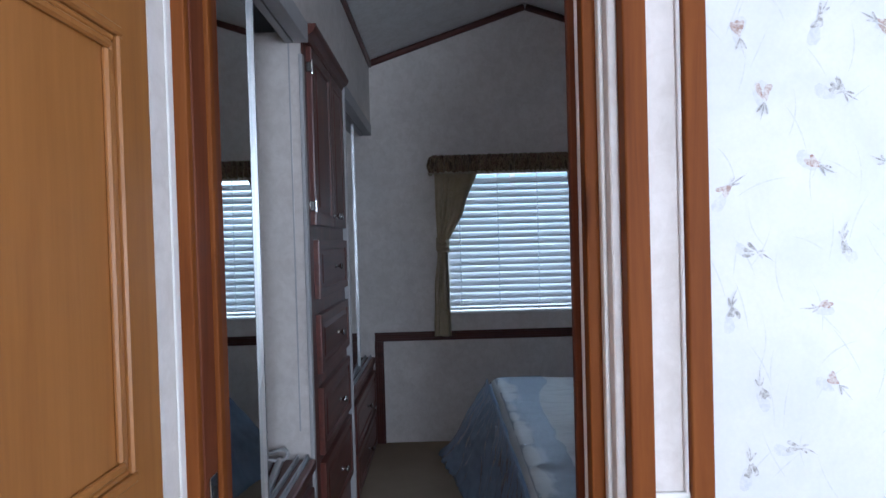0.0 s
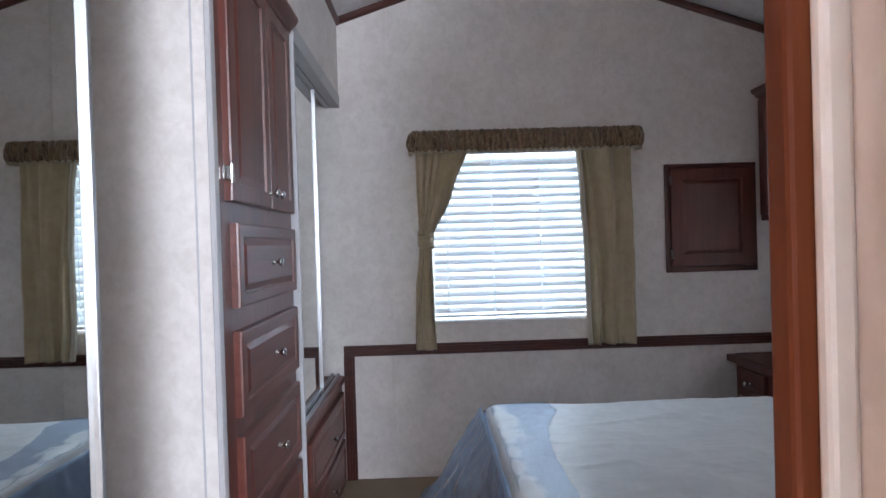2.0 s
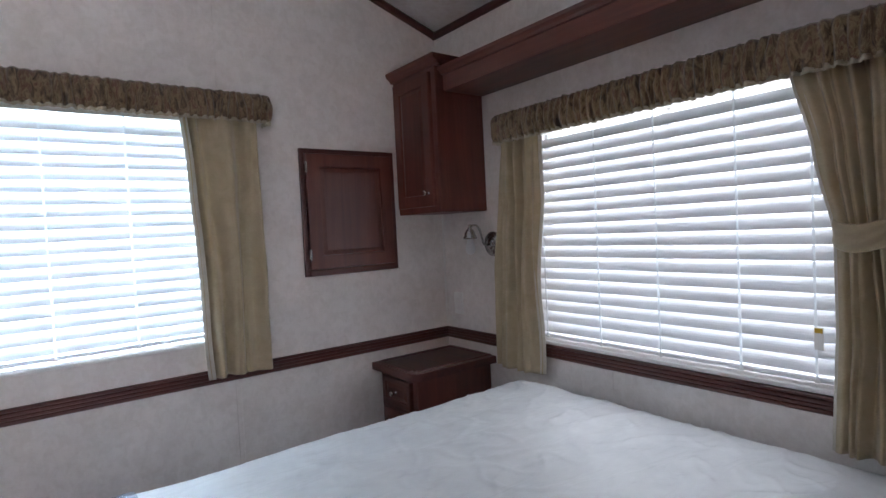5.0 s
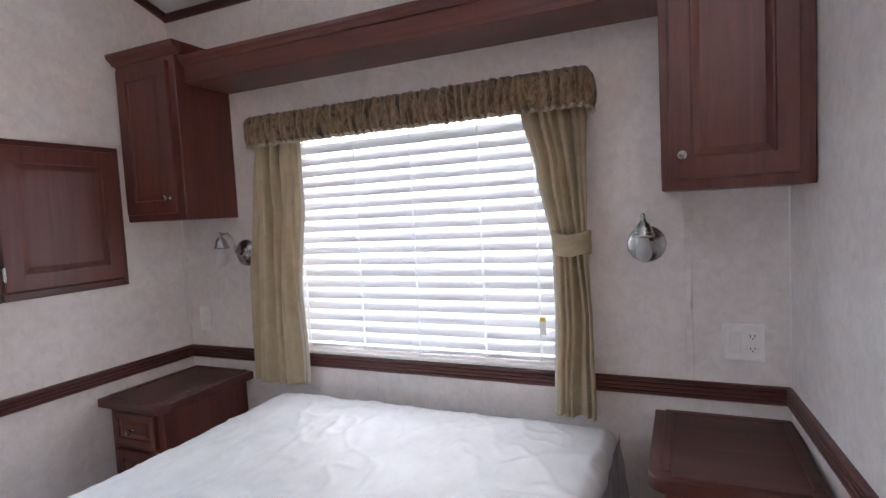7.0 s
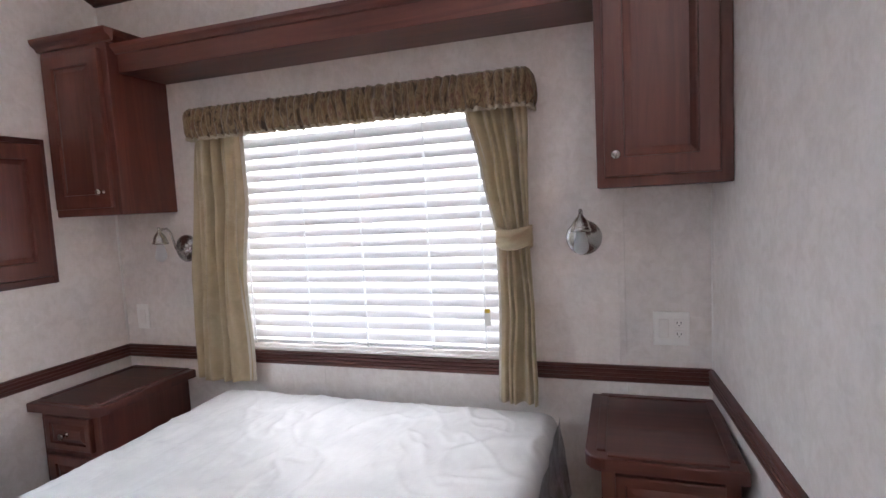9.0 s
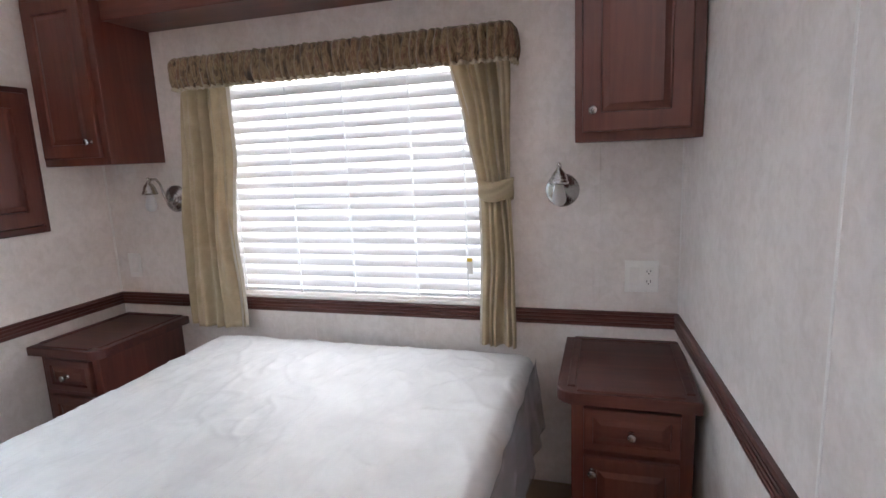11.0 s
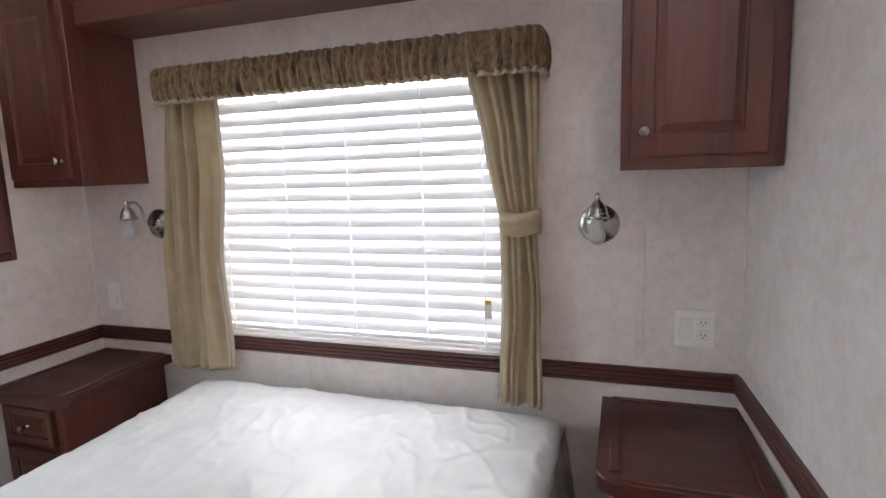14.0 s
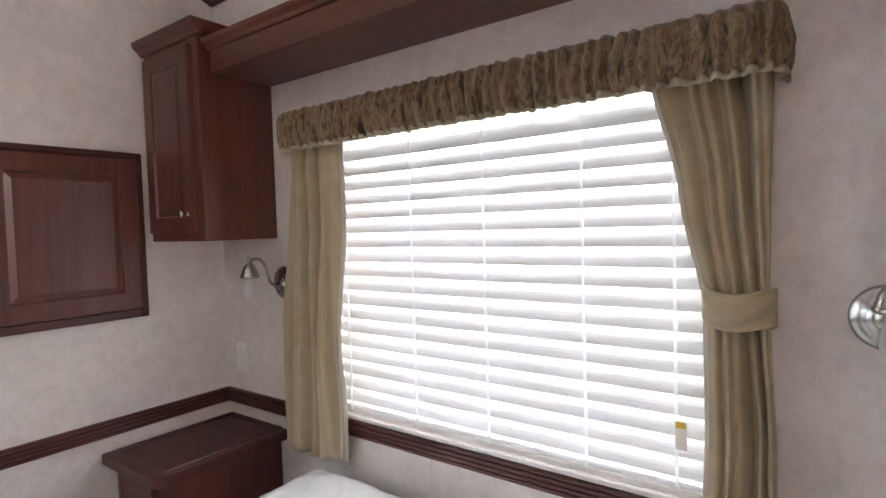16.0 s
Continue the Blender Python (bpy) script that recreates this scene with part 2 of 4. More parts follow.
CARPET, MIRROR, GLASS, BULB = carpet(), mirror_glass(), clear_glass(), frosted_bulb()
TAPE = blind_slat("white_ladder_tape", 0.85)
SLAT, FLOWER, GRASS = blind_slat(), flower_paper(), turf()
INK_GREY = print_ink("grey_leaf_print", (0.26, 0.25, 0.24), (0.66, 0.665, 0.67))
INK_ROSE = print_ink("rose_bud_print", (0.33, 0.20, 0.16), (0.64, 0.61, 0.60))
INK_PALE = print_ink("pale_blade_print", (0.57, 0.585, 0.61), (0.66, 0.67, 0.69))
WRAP_TOP = mattress_cloth()
# clear film; the blue tints hold the north window's reflection as colour
WRAP_FILM = film("blue_reflection_hanging_film", 0.38, (0.42, 0.58, 0.82))
LAP_FILM = film("blue_reflection_lapped_film", 0.84, (0.46, 0.60, 0.80))
SIDE_FILM = film("side_clear_film", 0.62, (0.66, 0.66, 0.70))
BORDER = fabric("blue_mattress_border", [(0.3, (0.16, 0.25, 0.42)), (0.7, (0.26, 0.38, 0.58))], 8.0, 0.6, 260, 0.2)
BASE_CLOTH = fabric("grey_box_base_cloth", [(0.3, (0.48, 0.46, 0.47)), (0.7, (0.58, 0.56, 0.57))], 8.0, 0.8, 260, 0.2)


# ---------------------------------------------------------------- mesh helpers
def box(bm, x0, x1, y0, y1, z0, z1, bevel=0.0, segments=1):
    vs = [bm.verts.new(p) for p in ((x0, y0, z0), (x1, y0, z0), (x1, y1, z0), (x0, y1, z0), (x0, y0, z1), (x1, y0, z1), (x1, y1, z1), (x0, y1, z1))]
    fs = [bm.faces.new([vs[i] for i in q]) for q in ((3, 2, 1, 0), (4, 5, 6, 7), (0, 1, 5, 4), (1, 2, 6, 5), (2, 3, 7, 6), (3, 0, 4, 7))]
    if bevel:
        es = list({e for f in fs for e in f.edges})
        bmesh.ops.bevel(bm, geom=es, offset=bevel, segments=segments, profile=0.5, affect='EDGES')
    return fs


def lathe(bm, profile, m=Matrix.Identity(4), seg=20):
    """Turn (radius, height) pairs round the z axis of m."""
    rings = []
    for r, h in profile:
        rings.append([bm.verts.new(m @ Vector((r * math.cos(2 * math.pi * i / seg), r * math.sin(2 * math.pi * i / seg), h))) for i in range(seg)])
    for a, b in zip(rings, rings[1:]):
        for i in range(seg):
            bm.faces.new((a[i], a[(i + 1) % seg], b[(i + 1) % seg], b[i]))
    bm.faces.new(list(reversed(rings[0])))
    bm.faces.new(rings[-1])


def tube(bm, pts, r, seg=10):
    pts = [Vector(p) for p in pts]
    rings = []
    for i, p in enumerate(pts):
        d = (pts[min(i + 1, len(pts) - 1)] - pts[max(i - 1, 0)]).normalized()
        q = d.to_track_quat('Z', 'Y')
        rings.append([bm.verts.new(p + q @ Vector((r * math.cos(2 * math.pi * k / seg), r * math.sin(2 * math.pi * k / seg), 0))) for k in range(seg)])
    for a, b in zip(rings, rings[1:]):
        for k in range(seg):
            bm.faces.new((a[k], a[(k + 1) % seg], b[(k + 1) % seg], b[k]))
    bm.faces.new(list(reversed(rings[0])))
    bm.faces.new(rings[-1])


def moulding(bm, profile, length, m=Matrix.Identity(4)):
    """A closed (y, z) profile drawn out along x."""
    ends = [[bm.verts.new(m @ Vector((x, y, z))) for y, z in profile] for x in (0, length)]
    n = len(profile)
    for i in range(n):
        bm.faces.new((ends[0][i], ends[0][(i + 1) % n], ends[1][(i + 1) % n], ends[1][i]))
    bm.faces.new(list(reversed(ends[0])))
    bm.faces.new(ends[1])


def panel_slab(bm, w, h, t, rail=0.05, z0=0.0, x0=0.0, groove=0.007, field=0.024):
    """A cabinet front w wide, h high: bevelled slab with a raised field; its front looks to -y at y = -t."""
    fs = box(bm, x0, x0 + w, -t, 0, z0, z0 + h)
    front = fs[2]
    es = [e for e in front.edges]
    bmesh.ops.bevel(bm, geom=es, offset=0.006, segments=2, profile=0.6, affect='EDGES')
    bm.faces.ensure_lookup_table()
    front = max((f for f in bm.faces if f.normal.y < -0.9 or abs(f.calc_center_median().y + t) < 1e-5), key=lambda f: f.calc_area())
    bmesh.ops.inset_region(bm, faces=[front], thickness=rail - 0.006, depth=0.0)
    bmesh.ops.inset_region(bm, faces=[front], thickness=0.004, depth=-groove)
    bmesh.ops.inset_region(bm, faces=[front], thickness=0.006, depth=0.0)
    bmesh.ops.inset_region(bm, faces=[front], thickness=field, depth=groove * 0.9)


def finish(bm, name, mat, smooth=False):
    bmesh.ops.recalc_face_normals(bm, faces=bm.faces[:])
    me = bpy.data.meshes.new(name)
    bm.to_mesh(me)
    bm.free()
    me.materials.append(mat)
    if smooth:
        for p in me.polygons:
            p.use_smooth = True
    return me


def part(name, bm, mat, parent=None, label="", smooth=False, at=None):
    ob = new(name, finish(bm, name, mat, smooth))
    if parent is not None:
        ob.parent = parent
    if at is not None:
        ob.matrix_basis = at
    if label:
        ob["label"] = label
    return ob


def thing(name, m, label, category, group="", kind=""):
    ob = new(name)
    ob.empty_display_size = 0.1
    ob.matrix_basis = m
    return tagged(ob, label, category, group, kind)


def structure(name, bm, mat, label, category, smooth=False):
    return tagged(part(name, bm, mat, None, "", smooth), label, category, "", "structure")


def B():
    return bmesh.new()


# ---------------------------------------------------------------- the shell
NORTH, EAST, SOUTH, HALL = 4.40, 3.50, 1.83, 1.63
WEST, BACK = 0.25, -3.00
RIDGE_X, RIDGE_Z, SLOPE = 1.95, 2.85, 0.335
CLOSET = 0.926


def south(x):
    """The partition stands a few degrees out of square."""
    return 1.868 - 0.060 * (EAST - x)


def roof(x):
    return RIDGE_Z - SLOPE * abs(x - RIDGE_X)


bm = B()
box(bm, WEST - 0.2, EAST + 0.12, BACK - 0.2, NORTH + 0.12, -0.12, 0.0)
structure("floor", bm, CARPET, "beige cut-pile carpet on the floor", "floor")

bm = B()
box(bm, -400, 400, -400, 400, -0.75, -0.7)
structure("ground", bm, GRASS, "dry grass ground outside the windows", "ground")


def glow(name, color, strength):
    m = bpy.data.materials.new(name)
    m.use_nodes = True
    nt = m.node_tree
    e = nt.nodes.new("ShaderNodeEmission")
    n = noise_tex(nt, world_coords(nt, (0.4, 0.4, 1.0)), 0.8, 4, 0.6)
    nt.links.new(ramp(nt, n, [(0.3, tuple(c * 0.9 for c in color)), (0.7, color)]), e.inputs["Color"])
    e.inputs["Strength"].default_value = strength
    nt.links.new(e.outputs["Emission"], nt.nodes["Material Output"].inputs["Surface"])
    return m


# glowing panels added in place of the bright outdoors beyond the two windows
bm = B()
box(bm, 6.0, 6.05, -2.5, 9.0, -0.7, 5.5)
structure("backdrop_east", bm, glow("white_daylight_glow", (1.0, 0.99, 0.98), 1.3), "glowing white backdrop in place of daylight outside the bed window", "backdrop")
bm = B()
box(bm, -3.5, 5.9, 7.0, 7.05, -0.7, 5.5)
structure("backdrop_north", bm, glow("pale_blue_daylight_glow", (0.60, 0.84, 0.97), 1.3), "glowing pale blue backdrop in place of daylight outside the gable window", "backdrop")


def gable(bm, y0, y1, x0, x1, z0):
    """Wall piece with a gabled top between two x."""
    xs = [x0] + ([RIDGE_X] if x0 < RIDGE_X < x1 else []) + [x1]
    front = [bm.verts.new((x0, y0, z0)), bm.verts.new((x1, y0, z0))] + [bm.verts.new((x, y0, roof(x))) for x in reversed(xs)]
    back = [bm.verts.new((v.co.x, y1, v.co.z)) for v in front]
    n = len(front)
    bm.faces.new(front)
    bm.faces.new(list(reversed(back)))
    for i in range(n):
        bm.faces.new((front[i], back[i], back[(i + 1) % n], front[(i + 1) % n]))


NWX0, NWX1, NWZ0, NWZ1 = 1.40, 2.32, 0.85, 1.80
# HW*: opening of the unseen side window added for hall light
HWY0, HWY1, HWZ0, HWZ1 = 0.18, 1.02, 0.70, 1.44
EWY0, EWY1, EWZ0, EWZ1 = 2.56, 3.76, 0.745, 1.71
bm = B()
y0, y1 = NORTH, NORTH + 0.12
box(bm, WEST - 0.12, NWX0, y0, y1, 0, 1.9)
box(bm, NWX1, EAST + 0.12, y0, y1, 0, 1.9)
box(bm, NWX0, NWX1, y0, y1, 0, NWZ0)
box(bm, NWX0, NWX1, y0, y1, NWZ1, 1.9)
gable(bm, y0, y1, WEST - 0.12, EAST + 0.12, 1.9)
structure("wall_north", bm, VINYL, "mottled beige vinyl end wall under a gable", "wall")

bm = B()
x0, x1 = EAST, EAST + 0.12
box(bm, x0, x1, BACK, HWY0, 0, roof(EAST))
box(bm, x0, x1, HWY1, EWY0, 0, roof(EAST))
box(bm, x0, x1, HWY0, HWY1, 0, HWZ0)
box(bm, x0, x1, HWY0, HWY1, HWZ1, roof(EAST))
box(bm, x0, x1, EWY1, NORTH, 0, roof(EAST))
box(bm, x0, x1, EWY0, EWY1, 0, EWZ0)
box(bm, x0, x1, EWY0, EWY1, EWZ1, roof(EAST))
structure("wall_east", bm, VINYL, "mottled beige vinyl wall behind the bed", "wall")

DOOR_X0, DOOR_X1, DOOR_TOP = 0.985, 1.615, 1.97
# unseen gap above the doorway, left out so hall light reaches the room
bm = B()
box(bm, DOOR_X1, EAST, HALL + 0.006, 1.742, 0, 1.97)
gable(bm, HALL + 0.006, 1.742, 1.95, EAST, 1.97)
wedge = [[bm.verts.new((x, y, z)) for x, y in ((1.665, 1.742), (EAST, 1.742), (EAST, south(EAST)), (1.665, south(1.665)))] for z in (0.0, 1.97)]
wedge.append([bm.verts.new((x, y, roof(x))) for x, y in ((1.95, 1.742), (EAST, 1.742), (EAST, south(EAST)), (1.95, south(1.95)))])
wedge.insert(2, [bm.verts.new((x, y, 1.97)) for x, y in ((1.95, 1.742), (EAST, 1.742), (EAST, south(EAST)), (1.95, south(1.95)))])
for lo, hi in ((wedge[0], wedge[1]), (wedge[2], wedge[3])):
    bm.faces.new(list(reversed(lo)))
    bm.faces.new(hi)
    for i in range(4):
        bm.faces.new((lo[i], lo[(i + 1) % 4], hi[(i + 1) % 4], hi[i]))
box(bm, WEST, 0.94, HALL + 0.11, SOUTH, 0, 1.97)
structure("wall_south", bm, VINYL, "mottled beige vinyl partition with a narrow doorway, left open above to pass light", "wall")

bm = B()
box(bm, 1.744, EAST, HALL, HALL + 0.006, 0, 2.3)
paper = structure("wallpaper_hall", bm, FLOWER, "white wallpaper with faint scattered sprigs", "wall")


def petal(bm, x, z, length, width, ang, level):
    """A flat leaf shape printed on the hall paper."""
    ca, sa = math.cos(ang), math.sin(ang)
    ring = []
    for k in range(10):
        a = 2 * math.pi * k / 10
        p = 0.5 * length * (1 + math.cos(a))
        q = 0.5 * width * math.sin(a) * (0.75 + 0.35 * math.cos(a)) + 0.18 * width * math.sin(p / length * 2.6)
        ring.append(bm.verts.new((x + p * ca - q * sa, HALL - level, z + p * sa + q * ca)))
    bm.faces.new(ring)


def blade(bm, x, z, length, ang, curl, level):
    """A thin curved grass stroke printed on the hall paper."""
    left, right = [], []
    for k in range(9):
        f = k / 8
        a = ang + curl * f
        w = 0.0011 * math.sin(math.pi * min(1.0, f + 0.08))
        left.append(bm.verts.new((x - w * math.sin(a), HALL - level, z + w * math.cos(a))))
        right.append(bm.verts.new((x + w * math.sin(a), HALL - level, z - w * math.cos(a))))
        x, z = x + length / 8 * math.cos(a), z + length / 8 * math.sin(a)
    for k in range(8):
        bm.faces.new((left[k], left[k + 1], right[k + 1], right[k]))


ink = random.Random(5)
leaves, buds, blades = B(), B(), B()
for i in range(13):
    for j in range(15):
        x = 1.785 + 0.105 * i + (0.05 if j % 2 else 0) + ink.uniform(-0.022, 0.022)
        z = 0.62 + 0.098 * j + ink.uniform(-0.022, 0.022)
        a = ink.uniform(0, 2 * math.pi)
        rosy = ink.random() < 0.45
        size = ink.uniform(0.75, 1.15)
        for k in range(3):
            petal(buds if rosy else leaves, x + ink.uniform(-0.004, 0.004), z + ink.uniform(-0.004, 0.004), 0.021 * size, 0.009 * size, a + 0.42 * (k - 1), 0.0003 + 0.00012 * k)
        petal(blades, x - 0.006, z - 0.008, 0.034 * size, 0.022 * size, a + ink.uniform(-0.6, 0.6), 0.00016)
        for k in range(2):
            petal(leaves, x, z, 0.016 * size, 0.004, a + 2.6 + 0.9 * k, 0.00075 + 0.00012 * k)
        blade(leaves, x, z, 0.030, a + 3.1, ink.uniform(-0.8, 0.8), 0.001)
        for k in range(3):
            blade(blades, x + ink.uniform(-0.05, 0.05), z + ink.uniform(-0.05, 0.05), ink.uniform(0.05, 0.09), ink.uniform(0.6, 2.5), ink.uniform(-0.9, 0.9), 0.00012)
for nm, bm, inked in (("leaf_print", leaves, INK_GREY), ("bud_print", buds, INK_ROSE), ("blade_print", blades, INK_PALE)):
    part(nm, bm, inked, paper)
bm = B()
box(bm, WEST - 0.12, WEST, BACK, NORTH, 0, roof(WEST))
structure("wall_west", bm, VINYL, "plain vinyl outer wall behind the closets", "wall")
bm = B()
box(bm, WEST - 0.12, 1.85, BACK - 0.12, BACK, 0, 2.9)
box(bm, 3.35, EAST + 0.12, BACK - 0.12, BACK, 0, 2.9)
box(bm, 1.85, 3.35, BACK - 0.12, BACK, 0, 0.85)
box(bm, 1.85, 3.35, BACK - 0.12, BACK, 2.45, 2.9)
structure("wall_back", bm, VINYL, "plain vinyl wall with a wide window", "wall")
bm = B()
box(bm, 0.78, 0.90, BACK, HALL + 0.11, 0, roof(0.78))
structure("wall_hall", bm, VINYL, "plain vinyl wall beside the hall", "wall")

for side, (xa, xb) in (("west", (WEST - 0.2, RIDGE_X)), ("east", (RIDGE_X, EAST + 0.2))):
    bm = B()
    lo = [bm.verts.new((x, y, roof(x))) for x, y in ((xa, BACK - 0.2), (xb, BACK - 0.2), (xb, NORTH + 0.2), (xa, NORTH + 0.2))]
    hi = [bm.verts.new(v.co + Vector((0, 0, 0.08))) for v in lo]
    bm.faces.new(lo)
    bm.faces.new(list(reversed(hi)))
    for i in range(4):
        bm.faces.new((lo[i], hi[i], hi[(i + 1) % 4], lo[(i + 1) % 4]))
    structure("ceiling_" + side, bm, CEILING, "white sloping ceiling board", "ceiling")

# upper closet wall and its grey fascia
bm = B()
for ya, yb, zb in ((SOUTH, 2.755, 2.085), (3.445, NORTH, 2.085), (2.755, 3.445, 2.098)):
    box(bm, CLOSET - 0.05, CLOSET, ya, yb, zb, roof(CLOSET) - 0.001)
structure("wall_closet_upper", bm, VINYL, "mottled vinyl panel above the closets", "wall")
for ya, yb in ((SOUTH, 2.752), (3.448, NORTH)):
    bm = B()
    box(bm, CLOSET - 0.045, CLOSET + 0.004, ya, yb, 2.018, 2.085, 0.002)
    box(bm, CLOSET - 0.075, CLOSET - 0.05, ya, yb, 2.018, 2.06)
    structure("trim_closet_fascia", bm, GREY_TRIM, "grey fascia strip over a sliding closet door", "trim")

# small ceiling crown strips
CROWN = ((0.0, 0.0), (-0.012, 0.0), (-0.020, 0.010), (-0.020, 0.026), (-0.010, 0.040), (0.0, 0.040))


def strip(name, a, b, out, label="dark cherry strip where wall meets ceiling", profile=CROWN, mat=TRIM, category="trim"):
    """A moulding from a to b; out points away from the wall. Its profile is (-away, up)."""
    a, b, out = Vector(a), Vector(b), Vector(out)
    ax = (b - a).normalized()
    yv = -out
    zv = ax.cross(yv)
    if zv.z < 0:
        a, b = b, a
        ax = -ax
        zv = -zv
    m = Matrix((ax, yv, zv)).transposed().to_4x4()
    ob_m = Matrix.Translation(a) @ m
    bm = B()
    moulding(bm, profile, (b - a).length)
    ob = structure(name, bm, mat, label, category)
    ob.matrix_basis = ob_m
    return ob


def under(x):
    return roof(x) - 0.046


OFF_SOUTH = Vector((-0.060, 1.0, 0.0)).normalized()
strip("trim_crown", (CLOSET, NORTH, under(CLOSET)), (RIDGE_X, NORTH, under(RIDGE_X)), (0, -1, 0))
strip("trim_crown", (RIDGE_X, NORTH, under(RIDGE_X)), (EAST, NORTH, under(EAST)), (0, -1, 0))
strip("trim_crown", (EAST, south(EAST), under(EAST)), (EAST, NORTH, under(EAST)), (-1, 0, 0))
strip("trim_crown", (CLOSET, SOUTH, under(CLOSET)), (CLOSET, NORTH, under(CLOSET)), (1, 0, 0))
strip("trim_crown", (CLOSET, SOUTH, under(CLOSET)), (RIDGE_X, SOUTH, under(RIDGE_X)), (0, 1, 0))
strip("trim_crown", (RIDGE_X, south(RIDGE_X), under(RIDGE_X)), (EAST, south(EAST), under(EAST)), OFF_SOUTH)

# reeded chair rail
RAIL = ((0, 0), (-0.010, 0), (-0.016, 0.005), (-0.016, 0.013), (-0.012, 0.016), (-0.017, 0.020), (-0.017, 0.027), (-0.013, 0.030),
        (-0.017, 0.034), (-0.017, 0.041), (-0.012, 0.045), (-0.018, 0.049), (-0.018, 0.054), (-0.012, 0.058), (0, 0.058))
RZ = 0.670
RL = "dark cherry reeded chair rail on the wall"
strip("trim_chair_rail", (0.915, NORTH, RZ), (EAST, NORTH, RZ), (0, -1, 0), RL, RAIL)
strip("trim_chair_rail", (EAST, south(EAST), RZ), (EAST, NORTH - 0.018, RZ), (-1, 0, 0), RL, RAIL)
strip("trim_chair_rail", (1.70, south(1.70), RZ), (EAST - 0.018, south(EAST - 0.018), RZ), OFF_SOUTH, RL, RAIL)
bm = B()
moulding(bm, RAIL, RZ, Matrix(((0, 0, 1, 0.912), (0, 1, 0, NORTH), (1, 0, 0, 0), (0, 0, 0, 1))))
structure("trim_rail_upright", bm, TRIM, "dark cherry reeded upright from rail to floor", "trim")

# battens over the wall-board joints
for x in (1.185, 2.36):
    for za, zb in ((0.0, RZ), (RZ + 0.058, roof(x) - 0.05)):
        if 1.4 < x < 2.3 and za == 0:
            continue
        bm = B()
        box(bm, x - 0.011, x + 0.011, NORTH - 0.0025, NORTH, za, zb, 0.001)
        structure("trim_batten", bm, VINYL, "thin vinyl batten over a wall joint", "trim")
for y in (2.15, 3.35):
    for za, zb in ((0.0, RZ), (RZ + 0.058, 0.72) if y > 3 else (RZ + 0.058, 2.3)):
        bm = B()
        box(bm, EAST - 0.0025, EAST, y - 0.011, y + 0.011, za, zb, 0.001)
        structure("trim_batten", bm, VINYL, "thin vinyl batten over a wall joint", "trim")
bm = B()
box(bm, 2.374, 2.384, south(2.379) - 0.001, south(2.379) + 0.0016, RZ + 0.058, roof(2.379) - 0.05, 0.001)
structure("trim_batten", bm, WHITE_PAINT, "thin vinyl batten over a wall joint", "trim")
for x, y in ((EAST, NORTH), (EAST, south(EAST))):
    bm = B()
    s = -1 if y > 3 else 1
    box(bm, x - 0.010, x, y, y + s * 0.003, RZ + 0.058, 2.25) if s > 0 else box(bm, x - 0.010, x, y - 0.003, y, RZ + 0.058, 2.25)
    structure("trim_corner", bm, WHITE_PAINT, "thin pale corner bead", "trim")

# ---------------------------------------------------------------- doorway
bm = B()
J = DOOR_X1
box(bm, J - 0.008, J + 0.005, HALL - 0.02, 1.645, 0, DOOR_TOP, 0.002)
structure("door_jamb", bm, VINYL, "pale vinyl-faced door jamb", "door frame")


def upright(name, x0, x1, y0, y1, mat, label, z1=1.97, bevel=0.003, category="door frame"):
    bm = B()
    box(bm, x0, x1, y0, y1, 0, z1, bevel, 2)
    return structure(name, bm, mat, label, category)


PL = "orange-stained pine upright of the doorway"
upright("door_jamb", 1.604, DOOR_X1, 1.645, 1.735, VINYL, "pale vinyl-faced door jamb")
upright("door_stop", 1.582, 1.604, 1.645, 1.672, PINE, PL)
upright("door_casing", 1.580, 1.625, 1.722, 1.740, RED_PINE, "red-stained pine edge of the doorway")
upright("door_bead", 1.590, 1.604, 1.712, 1.722, WHITE_PAINT, "thin white bead beside the doorway")
upright("door_bead", 1.600, 1.607, 1.628, 1.645, WHITE_PAINT, "thin white bead beside the doorway")
upright("door_casing", 1.620, 1.652, 1.588, HALL + 0.006, PINE, PL)
upright("wall_strip", 1.652, 1.712, HALL - 0.001, HALL + 0.006, VINYL, "narrow pale vinyl strip beside the doorway", 2.3, 0.0, "wall")
upright("door_casing", 1.712, 1.744, HALL - 0.016, HALL + 0.006, PINE, PL)
upright("door_bead", 1.706, 1.712, HALL - 0.008, HALL - 0.001, WHITE_PAINT, "thin white bead beside the doorway")
# the other side
upright("wall_strip", 0.90, 0.953, 1.671, HALL + 0.11, VINYL, "narrow pale vinyl strip beside the doorway", 2.2, 0.001, "wall")
upright("door_bead", 0.953, 0.957, 1.716, 1.735, WHITE_PAINT, "thin white bead beside the doorway")
upright("door_casing", 0.950, 0.977, 1.735, 1.752, PINE, PL)
upright("door_jamb", 0.945, 0.979, 1.752, 1.803, RED_PINE, "red-stained pine jamb of the doorway")
upright("door_stop", 0.945, 0.986, 1.803, 1.822, PINE, PL)
upright("door_casing", 0.945, 0.980, 1.822, 1.858, RED_PINE, "red-stained pine edge of the doorway")

strike = thing("strike_plate", pose(0.979, 1.777, 0.90), "bright steel strike plate let into the jamb", "strike plate")
bm = B()
box(bm, 0, 0.003, -0.014, 0.014, -0.035, 0.035, 0.001)
part("plate", bm, CHROME, strike)
bm = B()
box(bm, 0.003, 0.0036, -0.006, 0.006, -0.015, 0.015)
part("latch_hole", bm, DARK, strike, "dark latch hole")


